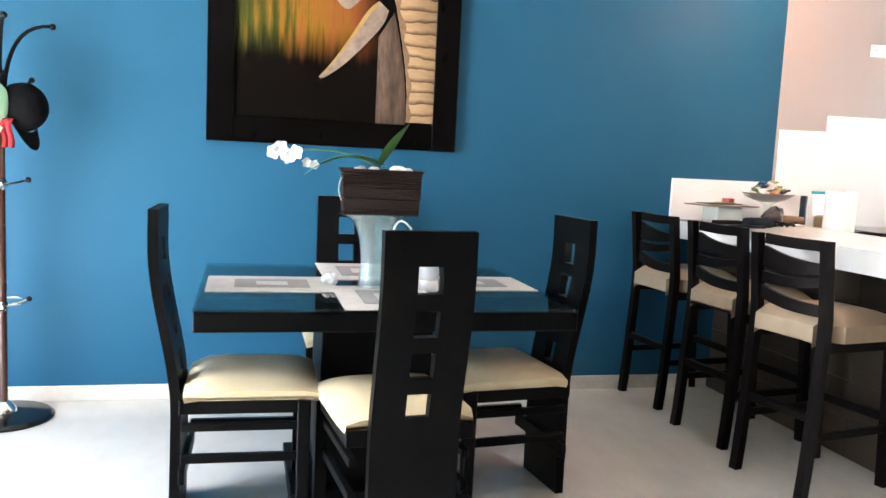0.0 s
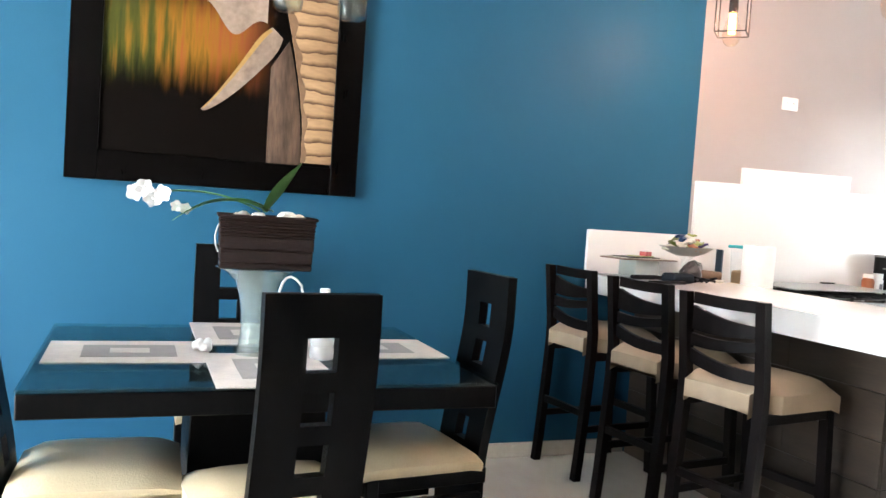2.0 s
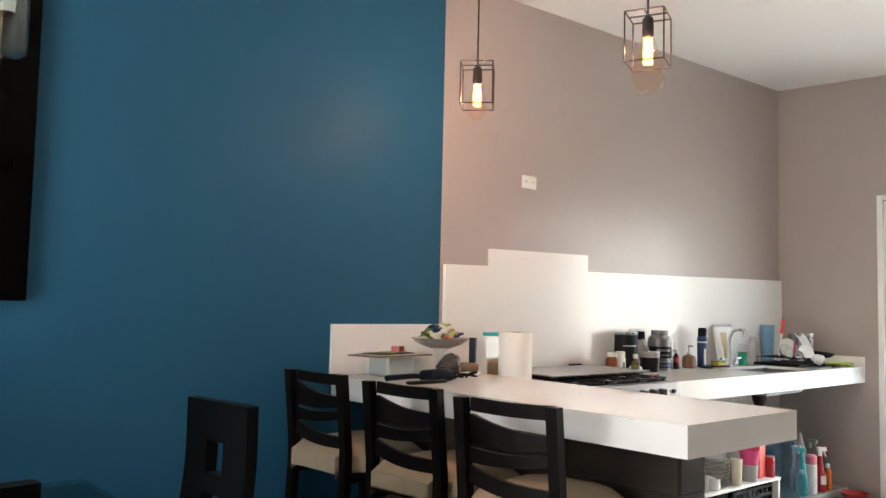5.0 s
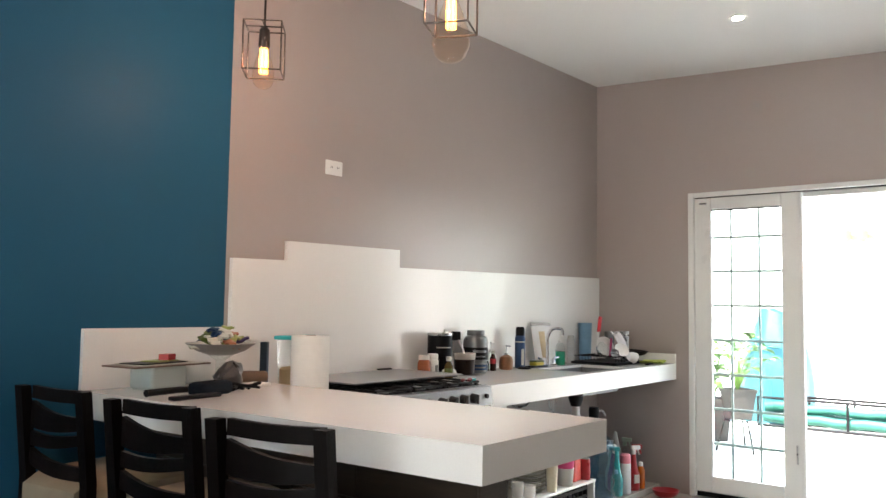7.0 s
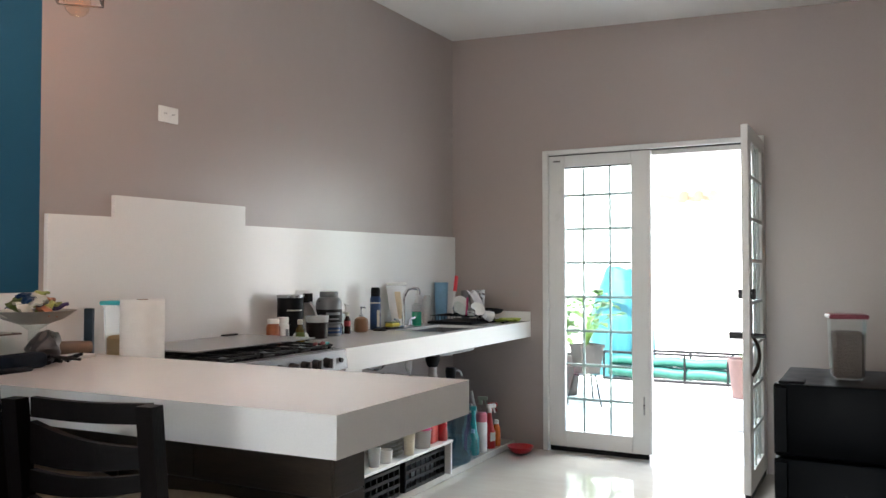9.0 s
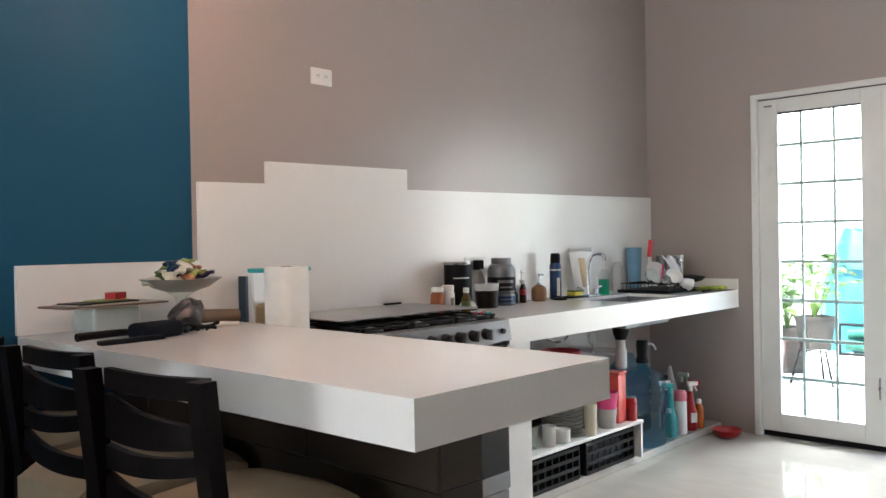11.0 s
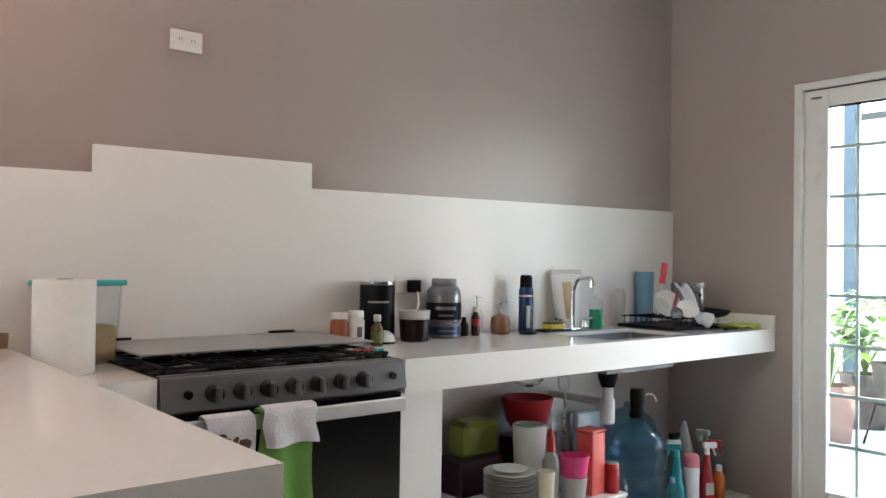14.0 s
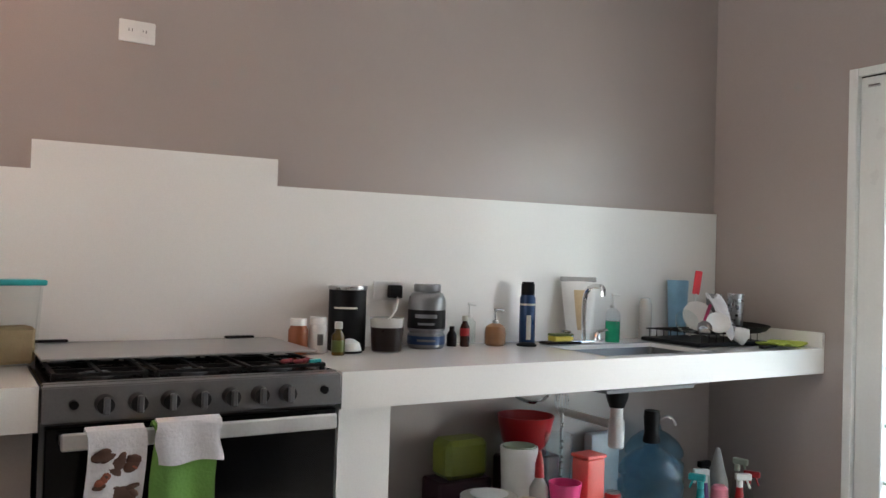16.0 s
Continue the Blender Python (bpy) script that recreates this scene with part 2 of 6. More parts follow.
def tube(bm, pts, r, seg=8, r2=None):
    """A round bar along points; r2: the radius at its end."""
    pts = [Vector(p) for p in pts]
    rings, side = [], None
    for i, p in enumerate(pts):
        d = (pts[min(i + 1, len(pts) - 1)] - pts[max(i - 1, 0)]).normalized()
        if side is None:
            side = d.orthogonal().normalized()
        side = (side - d * side.dot(d)).normalized()
        up = d.cross(side)
        rad = r if r2 is None else r + (r2 - r) * i / (len(pts) - 1)
        rings.append([bm.verts.new(p + rad * (side * math.cos(2 * math.pi * k / seg) + up * math.sin(2 * math.pi * k / seg))) for k in range(seg)])
    for a, b in zip(rings, rings[1:]):
        for k in range(seg):
            bm.faces.new((a[k], a[(k + 1) % seg], b[(k + 1) % seg], b[k]))
    bm.faces.new(rings[0][::-1])
    bm.faces.new(rings[-1])


def loft(bm, x0, x1, zs, off, thick):
    """A board x0..x1 wide that follows off(z) in y."""
    rings = []
    for z in zs:
        y = off(z)
        rings.append([bm.verts.new(p) for p in ((x0, y - thick, z), (x1, y - thick, z), (x1, y, z), (x0, y, z))])
    for a, b in zip(rings, rings[1:]):
        for k in range(4):
            bm.faces.new((a[k], a[(k + 1) % 4], b[(k + 1) % 4], b[k]))
    bm.faces.new(rings[0][::-1])
    bm.faces.new(rings[-1])


def arc(p0, p1, p2, n=10):
    p0, p1, p2 = Vector(p0), Vector(p1), Vector(p2)
    return [(1 - t) ** 2 * p0 + 2 * t * (1 - t) * p1 + t * t * p2 for t in (i / n for i in range(n + 1))]


def sheet(bm, fn, nu, nv, thick=0.0):
    """A bent sheet from fn(u, v); thick closes it to a body along its normals."""
    g = [[bm.verts.new(fn(i / nu, j / nv)) for j in range(nv + 1)] for i in range(nu + 1)]
    fs = [bm.faces.new((g[i][j], g[i + 1][j], g[i + 1][j + 1], g[i][j + 1])) for i in range(nu) for j in range(nv)]
    if thick:
        bm.normal_update()
        bmesh.ops.solidify(bm, geom=fs, thickness=thick)


def mesh_of(name, bm, material, soft=35):
    bm.normal_update()
    bmesh.ops.recalc_face_normals(bm, faces=bm.faces)
    for f in bm.faces:
        f.smooth = True
    for e in bm.edges:
        e.smooth = len(e.link_faces) == 2 and e.calc_face_angle(0) < radians(soft)
    me = bpy.data.meshes.new(name)
    bm.to_mesh(me)
    bm.free()
    me.materials.append(material)
    return me


def part(name, bm, material, parent, label=""):
    ob = new(name, mesh_of(name, bm, material))
    ob.parent = parent
    return tagged(ob, label)


def solo(name, bm, material, label, category, kind="", at=(0, 0, 0), rz=0, group=""):
    ob = new(name, mesh_of(name, bm, material))
    ob.matrix_world = pose(*at, 0, 0, rz)
    return tagged(ob, label, category, group, kind)


def thing(name, at, label, category, rz=0, group="", kind=""):
    ob = new(name)
    ob.empty_display_size = 0.1
    ob.matrix_world = pose(*at, 0, 0, rz)
    return tagged(ob, label, category, group, kind)


def bx(*a, **k):
    bm = bmesh.new()
    box(bm, *a, **k)
    return bm


def lt(prof, seg=20, **k):
    bm = bmesh.new()
    lathe(bm, prof, seg, **k)
    return bm


def tb(pts, r, seg=8, r2=None):
    bm = bmesh.new()
    tube(bm, pts, r, seg, r2)
    return bm


# ---- the setting ----
NORTH, EAST, WEST, SOUTH = 4.20, 6.56, -1.85, -2.4
SPLIT = 3.143


def ceil_z(x, y):
    return 2.994 - 0.018 * (6.54 - x) - 0.043 * (4.2 - y)


def structure(name, bm, material, label, category):
    return solo(name, bm, material, label, category, "structure")


structure("floor", bx(WEST - 0.15, SOUTH - 0.15, -0.1, EAST + 0.15, NORTH + 0.15, 0), FLOOR, "polished cream porcelain floor with soft marbling", "floor")
structure("wall_north_blue", bx(WEST - 0.15, NORTH, 0, SPLIT, NORTH + 0.15, 3.1), BLUE, "deep blue painted dining room wall", "wall")
structure("wall_north_taupe", bx(SPLIT, NORTH, 0, EAST + 0.15, NORTH + 0.15, 3.1), GREY, "satin taupe painted kitchen wall", "wall")
DY0, DY1, DZ = 2.02, 3.468, 2.096
bm = bmesh.new()
box(bm, EAST, DY1, 0, EAST + 0.15, NORTH, 3.1)
box(bm, EAST, 0.9, 0, EAST + 0.15, DY0, 3.1)
box(bm, EAST, DY0, DZ, EAST + 0.15, DY1, 3.1)
structure("wall_east", bm, GREY, "taupe painted wall with the courtyard door", "wall")
structure("wall_south_kitchen", bx(4.05, 0.9, 0, EAST, 1.05, 3.1), GREY, "plain taupe kitchen wall", "wall")
# unseen closing walls, taupe and windowless to hold back light from the south
structure("wall_return", bx(4.05, SOUTH, 0, 4.2, 0.9, 3.1), GREY, "unseen taupe wall added to close the room", "wall")
structure("wall_south", bx(WEST, SOUTH - 0.15, 0, 4.2, SOUTH, 3.1), GREY, "unseen taupe wall added to close the room", "wall")
bm = bmesh.new()
box(bm, WEST - 0.15, SOUTH - 0.15, 0, WEST, 1.4, 3.1)
box(bm, WEST - 0.15, 3.2, 0, WEST, NORTH, 3.1)
box(bm, WEST - 0.15, 1.4, 2.15, WEST, 3.2, 3.1)
structure("wall_west", bm, WHITEP, "plain white wall with a wide doorway", "wall")
bm = bmesh.new()
vs = []
for dz in (0, 0.2):
    vs += [bm.verts.new((x, y, ceil_z(x, y) + dz)) for x, y in ((WEST - 0.3, SOUTH - 0.3), (EAST + 0.3, SOUTH - 0.3), (EAST + 0.3, NORTH + 0.3), (WEST - 0.3, NORTH + 0.3))]
for f in ((3, 2, 1, 0), (4, 5, 6, 7), (0, 1, 5, 4), (1, 2, 6, 5), (2, 3, 7, 6), (3, 0, 4, 7)):
    bm.faces.new([vs[i] for i in f])
structure("ceiling", bm, WHITEP, "smooth white painted sloping ceiling", "ceiling")
structure("baseboard_north", bx(WEST, NORTH - 0.012, 0, 2.83, NORTH - 0.0005, 0.075, bevel=0.002), BASE, "cream tile skirting along the blue wall", "baseboard")
structure("baseboard_east", bx(EAST - 0.012, 1.06, 0, EAST - 0.0005, DY0 - 0.06, 0.075, bevel=0.002), BASE, "cream tile skirting along the taupe wall", "baseboard")

# courtyard
structure("ground", bx(-60, -60, -0.5, 90, 70, -0.105), CONC, "pale concrete courtyard ground in full sun", "ground")
structure("courtyard_paving", bx(EAST + 0.15, -4, -0.105, 13.2, 9, -0.03), CONC, "pale sunlit concrete paving", "pavement")
structure("courtyard_wall", bx(13.2, -5, -0.1, 13.4, 10, 3.6), EXTW, "tall white rendered courtyard wall in sun", "wall")

# ---- courtyard door ----
door = thing("door_1", (0, 0, 0), "white metal double door with barred glass, one leaf open", "door", kind="structure")
bm = bmesh.new()
box(bm, EAST - 0.012, DY1 - 0.027, 0, EAST + 0.12, DY1 + 0.012, DZ + 0.012, bevel=0.003)
box(bm, EAST - 0.012, DY0 - 0.012, 0, EAST + 0.12, DY0 + 0.05, DZ + 0.012, bevel=0.003)
box(bm, EAST - 0.010, DY0 + 0.05, DZ - 0.022, EAST + 0.12, DY1 - 0.027, DZ + 0.012, bevel=0.003)
part("door_frame", bm, DOORW, door)
# black strip drawn in for the shade in the gap over the leaf
part("head_gasket", bx(EAST + 0.012, DY0 + 0.052, DZ - 0.0275, EAST + 0.050, DY1 - 0.030, DZ - 0.0225), BLACKP, door, "dark strip drawn for the shade in the gap over the leaf")
# strip added behind the leaf to block light leaking over it
part("head_leak_stop", bx(EAST + 0.053, DY0 + 0.05, DZ - 0.060, EAST + 0.12, DY1 - 0.028, DZ - 0.0225, bevel=0.002), DOORW, door)


def leaf(parent, m, width, name):
    """A leaf in its own frame: hinge at x 0, free edge at x width, inner face at y 0."""
    z0, z1, th, st = 0.035, 2.068, 0.04, 0.115
    bm = bmesh.new()
    box(bm, 0, 0, z0, st, th, z1, bevel=0.004)
    box(bm, width - st, 0, z0, width, th, z1, bevel=0.004)
    box(bm, st, 0.001, z0, width - st, th - 0.001, 0.145, bevel=0.003)
    box(bm, st, 0.001, 1.985, width - st, th - 0.001, z1, bevel=0.003)
    lf = part(name, bm, DOORW, parent)
    lf.matrix_local = m
    pane = part("pane", bx(st - 0.005, 0.018, 0.14, width - st + 0.005, 0.023, 1.99), PANE, lf, "clear glass pane")
    pane.visible_shadow = False
    g0, g1 = st, width - st
    for fx in (0.275, 0.675):
        x = g0 + fx * (g1 - g0)
        part("bar", bx(x - 0.007, 0.026, 0.14, x + 0.007, 0.036, 1.99), BARM, lf)
    for k in range(1, 8):
        z = 0.367 + (k - 1) * 0.2367
        part("bar", bx(g0, 0.025, z - 0.009, g1, 0.037, z + 0.009), BARM, lf)
    part("bead", bx(g0 - 0.001, 0.010, 1.975, g1 + 0.001, 0.017, 1.986), BLACKP, lf, "dark glazing gasket")
    part("door_sweep", bx(0.005, 0.004, 0.003, width - 0.005, th - 0.004, 0.036), BLACKP, lf, "black rubber door sweep")
    for z in (0.28, 1.55, 1.83):
        part("hinge", tb([(-0.006, -0.006, z - 0.05), (-0.006, -0.006, z + 0.05)], 0.008), DOORW, lf)
    return lf


closed = leaf(door, Matrix.Translation((EAST + 0.01, DY1 - 0.030, 0)) @ Matrix(((0, 1, 0, 0), (-1, 0, 0, 0), (0, 0, 1, 0), (0, 0, 0, 1))), 0.70, "closed_leaf")
part("astragal", bx(0.695, -0.006, 0.04, 0.72, 0.03, 2.066, bevel=0.003), DOORW, closed)
part("latch", bx(0.035, -0.009, 2.022, 0.085, 0.002, 2.034, bevel=0.002), STEEL, closed, "small steel latch")
part("bolt", tb([(0.668, -0.008, 0.30), (0.668, -0.008, 0.42)], 0.006), STEEL, closed)
opened = leaf(door, Matrix.Translation((EAST - 0.005, DY0 + 0.03, 0)) @ Matrix(((-1, 0, 0, 0), (0, -1, 0, 0), (0, 0, 1, 0), (0, 0, 0, 1))) @ pose(0, 0, 0, 0, 0, -0.5), 0.70, "open_leaf")
for s in (-1, 1):
    y = 0.02 + s * 0.02
    part("lock_rose", tb([(0.655, y, 1.13), (0.655, y + s * 0.025, 1.13)], 0.028, 14), KNOBM, opened, "round steel deadbolt")
    part("knob", tb([(0.655, y, 0.90), (0.655, y + s * 0.035, 0.90), (0.655, y + s * 0.04, 0.90), (0.655, y + s * 0.075, 0.90)], 0.014 if s > 0 else 0.022, 12), KNOBM, opened, "steel door handle")
part("pull_handle", tb(arc((0.655, 0.045, 0.90), (0.67, 0.12, 0.80), (0.655, 0.045, 0.68), 8), 0.009), CAGE, opened, "dark bow handle")

# ---- kitchen counters ----
COUNTER, PEN = 0.90, 0.952


def slab(bm, x0, x1, y0, y1, z0, z1, hole=None):
    xs, ys = ((x0, hole[0], hole[1], x1), (y0, hole[2], hole[3], y1)) if hole else ((x0, x1), (y0, y1))
    for i in range(len(xs) - 1):
        for j in range(len(ys) - 1):
            if not hole or (i, j) != (1, 1):
                box(bm, xs[i], ys[j], z0, xs[i + 1], ys[j + 1], z1)
    bmesh.ops.remove_doubles(bm, verts=bm.verts, dist=0.0001)
    twice = [f for f in bm.faces if sum(1 for g in bm.faces if (g.calc_center_median() - f.calc_center_median()).length < 1e-4) > 1]
    bmesh.ops.delete(bm, geom=twice, context="FACES")


def edged(ob):
    """Gives the upright faces of a slab the honed edge finish."""
    ob.data.materials.append(APRON)
    for f in ob.data.polygons:
        f.material_index = int(abs(f.normal.z) < 0.5)
    return ob


def counter(name, x0, x1, label, sink=None):
    w = thing(name, (0, 0, 0), label, "worktop")
    bm = bmesh.new()
    slab(bm, x0, x1, 3.575, 4.178, COUNTER - 0.02, COUNTER, sink)
    edged(part("slab", bm, QUARTZ, w))
    part("front_apron", bx(x0, 3.575, COUNTER - 0.11, x1, 3.597, COUNTER - 0.02), APRON, w)
    bm = bmesh.new()
    slab(bm, x0 + 0.001, x1 - 0.001, 3.598, 4.177, COUNTER - 0.108, COUNTER - 0.0205, sink and (sink[0] - 0.04, sink[1] + 0.04, sink[2] - 0.04, sink[3] + 0.04))
    part("concrete_core", bm, WHITEP, w, "painted concrete underside")
    return w


SINK = (5.35, 5.92, 3.645, 3.985)
counter("sink_worktop", 4.255, EAST - 0.002, "thick white quartz worktop with an inset sink", SINK)
counter("stove_side_worktop", 3.213, 3.462, "short white quartz worktop beside the stove")


def prism(pts, z0, z1):
    bm = bmesh.new()
    lo, hi = ([bm.verts.new((x, y, z)) for x, y in pts] for z in (z0, z1))
    bm.faces.new(lo[::-1])
    bm.faces.new(hi)
    for i in range(len(pts)):
        j = (i + 1) % len(pts)
        bm.faces.new((lo[i], lo[j], hi[j], hi[i]))
    return bm


bar = thing("peninsula_worktop", (0, 0, 0), "thick white quartz breakfast bar top", "worktop")
edged(part("slab", prism(((2.578, 2.44), (3.211, 2.437), (3.211, 4.178), (2.515, 4.178)), PEN - 0.02, PEN), QUARTZ, bar))
part("end_apron", prism(((2.578, 2.44), (3.211, 2.437), (3.191, 2.458), (2.597, 2.461)), PEN - 0.095, PEN - 0.02), APRON, bar)
part("bar_side_apron", prism(((2.578, 2.44), (2.597, 2.461), (2.534, 4.178), (2.515, 4.178)), PEN - 0.095, PEN - 0.02), APRON, bar)
part("kitchen_side_apron", prism(((3.211, 2.437), (3.211, 4.178), (3.191, 4.178), (3.191, 2.458)), PEN - 0.095, PEN - 0.02), APRON, bar)
part("concrete_core", prism(((2.60, 2.465), (3.188, 2.462), (3.188, 4.177), (2.54, 4.177)), PEN - 0.093, PEN - 0.0205), WHITEP, bar, "painted concrete underside")
bm = bmesh.new()
for xa, xb, za, zb, low in ((3.163, 3.468, 1.474, 1.479, COUNTER - 0.1), (3.468, 4.253, 1.569, 1.577, COUNTER - 0.1), (4.253, EAST - 0.002, 1.482, 1.510, COUNTER - 0.1)):
    v = [bm.verts.new(p) for p in ((xa, 4.178, low), (xb, 4.178, low), (xb, NORTH - 0.0005, low), (xa, NORTH - 0.0005, low), (xa, 4.178, za), (xb, 4.178, zb), (xb, NORTH - 0.0005, zb), (xa, NORTH - 0.0005, za))]
    for f in ((3, 2, 1, 0), (4, 5, 6, 7), (0, 1, 5, 4), (1, 2, 6, 5), (2, 3, 7, 6), (3, 0, 4, 7)):
        bm.faces.new([v[i] for i in f])
structure("backsplash", bm, SPLASH, "white quartz backsplash raised behind the stove", "backsplash")
structure("backsplash_low", bx(2.515, 4.179, PEN + 0.0005, 3.162, NORTH - 0.0005, 1.177), SPLASH, "low white quartz upstand on the blue wall", "backsplash")
structure("backsplash_side", bx(EAST - 0.018, 3.575, COUNTER + 0.0005, EAST - 0.0005, 4.177, 0.968), SPLASH, "low white quartz side upstand", "backsplash")
base = thing("breakfast_bar_base", (0, 0, 0), "breakfast bar base wall clad in brown wood-look tile", "bar base")
part("core", bx(2.845, 2.645, 0, 2.978, 4.199, PEN - 0.096), JOINT, base)
for k in range(5):
    z0, z1 = k * 0.1712, (k + 1) * 0.1712 - 0.003
    cuts = [2.638, 3.10 + 0.3 * (k % 2), 3.95 - 0.2 * (k % 2), 4.186]
    for a, b in zip(cuts, cuts[1:]):
        part("tile", bx(2.833, a, z0, 2.846, b - 0.003, min(z1, PEN - 0.097), bevel=0.0015), PLANK, base)
    part("tile", bx(2.847, 2.636, z0, 2.985, 2.646, min(z1, PEN - 0.097), bevel=0.0015), PLANK, base)
structure("counter_support", bx(4.258, 3.60, 0.05, 4.43, 4.199, COUNTER - 0.111), WHITEP, "white plastered support under the worktop", "support")
structure("plinth", bx(4.262, 3.70, 0.0005, EAST - 0.0005, 4.199, 0.045, bevel=0.003), FLOOR, "low tiled plinth under the worktop", "plinth")
structure("ledge_support", bx(3.216, 3.62, 0, 3.455, 4.199, COUNTER - 0.111), GREY, "plastered support under the short worktop", "support")
bm = bmesh.new()
box(bm, -0.057, -0.008, -0.036, 0.057, 0, 0.036, bevel=0.004, seg=2)
outlet = thing("wall_outlet", (3.765, NORTH - 0.0005, 1.953), "white double wall socket on the taupe wall", "socket")
part("cover_plate", bm, PVC, outlet)
for x in (-0.022, 0.022):
    part("socket_face", bx(x - 0.014, -0.0105, -0.014, x + 0.014, -0.0075, 0.014, bevel=0.001), PVC, outlet)
    for d in (-0.005, 0.005):
        part("slot", bx(x + d - 0.001, -0.0112, -0.002, x + d + 0.001, -0.0103, 0.007), BLACKP, outlet)

# ---- dining chairs and table ----


def chair_off(z):
    t = min(1.0, max(0.0, (z - 0.36) / 0.56))
    return -0.008 * (1 - z / 1.03) - 0.078 * t * t * (3 - 2 * t)


def dining_chair(at, rz):
    c = thing("dining_chair", at, "black wooden dining chair with cut-out back and cream seat", "chair", rz, "chairs round the table")
    holes = [(0.850, 0.928), (0.725, 0.803), (0.600, 0.678), (0.478, 0.553)]
    bm = bmesh.new()
    allz = sorted({round(z, 4) for z in [0, 0.15, 0.3, 0.36, 0.41, 0.44, 0.515, 0.575, 0.64, 0.70, 0.76, 0.825, 0.89, 0.96, 1.025] + [h for p in holes for h in p]})
    w = 0.135
    loft(bm, -w, -0.036, allz, chair_off, 0.032)
    loft(bm, 0.036, w, allz, chair_off, 0.032)
    edges = [0.0] + [h for p in holes[::-1] for h in p] + [1.025]
    for a, b in zip(edges[::2], edges[1::2]):
        loft(bm, -0.036, 0.036, [z for z in allz if a - 1e-4 <= z <= b + 1e-4], chair_off, 0.032)
    bmesh.ops.remove_doubles(bm, verts=bm.verts, dist=0.0005)
    part("backrest", bm, DARK, c)
    for s in (-1, 1):
        part("leg", bx(s * 0.19 - 0.02, 0.36, 0, s * 0.19 + 0.02, 0.40, 0.434, bevel=0.003), DARK, c)
        part("stretcher", bx(s * 0.175 - 0.011, 0.0, 0.225, s * 0.175 + 0.011, 0.37, 0.253, bevel=0.002), DARK, c)
        part("stretcher", bx(s * 0.175 - 0.011, 0.0, 0.33, s * 0.175 + 0.011, 0.37, 0.355, bevel=0.002), DARK, c)
        part("rail", bx(s * 0.185 - 0.012, -0.005, 0.39, s * 0.185 + 0.012, 0.37, 0.437, bevel=0.002), DARK, c)
    part("rail", bx(-0.17, 0.375, 0.39, 0.17, 0.395, 0.437, bevel=0.002), DARK, c)
    part("rail", bx(-0.197, -0.006, 0.16, 0.197, 0.012, 0.21, bevel=0.002), DARK, c)
    part("rail", bx(-0.197, -0.006, 0.39, 0.197, 0.012, 0.437, bevel=0.002), DARK, c)
    bm = bmesh.new()
    box(bm, -0.215, 0.006, 0.4375, 0.215, 0.425, 0.480)
    bmesh.ops.subdivide_edges(bm, edges=bm.edges[:], cuts=7, use_grid_fill=True)
    for v in bm.verts:
        u, t = v.co.x / 0.215, (v.co.y - 0.22) / 0.215
        if v.co.z > 0.45:
            v.co.z += 0.022 * max(0, (1 - u ** 4)) * max(0, (1 - t ** 4)) - 0.014 * (u ** 8 + t ** 8)
        k = 1 - 0.02 * (abs(u) ** 6 + abs(t) ** 6)
        v.co.x *= k * (1.0 - 0.05 * (t < -0.9))
    part("seat", bm, CREAM, c, "cream leatherette seat")
    return c


first = dining_chair((0.731, 2.43, 0), 6)
copy_thing(first, pose(1.368, 3.02, 0, 0, 0, 96.6))
copy_thing(first, pose(0.068, 2.945, 0, 0, 0, -91.5))
copy_thing(first, pose(0.71, 3.86, 0, 0, 0, 180))

table = thing("dining_table", (0.715, 3.145, 0), "black wooden pedestal dining table with a glass top", "table")
part("tabletop", bx(-0.615, -0.495, 0.672, 0.615, 0.495, 0.735, bevel=0.003), DARK, table)
part("glass_top", bx(-0.617, -0.497, 0.7352, 0.617, 0.497, 0.745, bevel=0.002), TGLASS, table, "clear glass sheet with green edges")
part("pedestal", bx(-0.20, -0.17, 0.05, 0.20, 0.17, 0.672, bevel=0.004), DARK, table)
part("foot_plate", bx(-0.30, -0.26, 0, 0.30, 0.26, 0.05, bevel=0.004), DARK, table)


def place_mat(at, rz):
    m = thing("place_mat", at, "beige and grey woven place mat on the glass", "place mat", rz, "place mats")
    part("cloth", bx(-0.225, -0.165, 0, 0.225, 0.165, 0.003), MATB, m)
    part("pattern", bx(-0.13, -0.09, 0.003, 0.13, 0.09, 0.0042), MATG, m, "grey woven rectangle")
    part("pattern", bx(-0.055, -0.035, 0.0042, 0.055, 0.035, 0.0054), MATB, m, "beige woven centre")
    return m


pm = place_mat((0.345, 3.115, 0.7452), 0)
copy_thing(pm, pose(1.095, 3.17, 0.7452, 0, 0, 0))
copy_thing(pm, pose(0.715, 2.855, 0.7452, 0, 0, 90))
copy_thing(pm, pose(0.71, 3.45, 0.7452, 0, 0, 90))

solo("glass_vase", lt([(0.053, 0.003), (0.055, 0.0), (0.051, 0.02), (0.044, 0.08), (0.046, 0.13), (0.054, 0.18), (0.068, 0.225), (0.095, 0.254), (0.128, 0.267), (0.125, 0.268), (0.092, 0.257), (0.064, 0.228), (0.050, 0.182), (0.042, 0.13), (0.040, 0.08), (0.046, 0.026), (0.001, 0.02)], 32), VGLASS, "tall flared clear glass vase on the table", "vase", at=(0.70, 3.07, 0.7452))
pot = thing("orchid_planter", (0.715, 3.06, 1.014), "dark woven rectangular planter with a white orchid", "planter", -4)
basket = part("basket", bx(-0.131, -0.072, 0.001, 0.131, 0.072, 0.150), WICKER, pot)
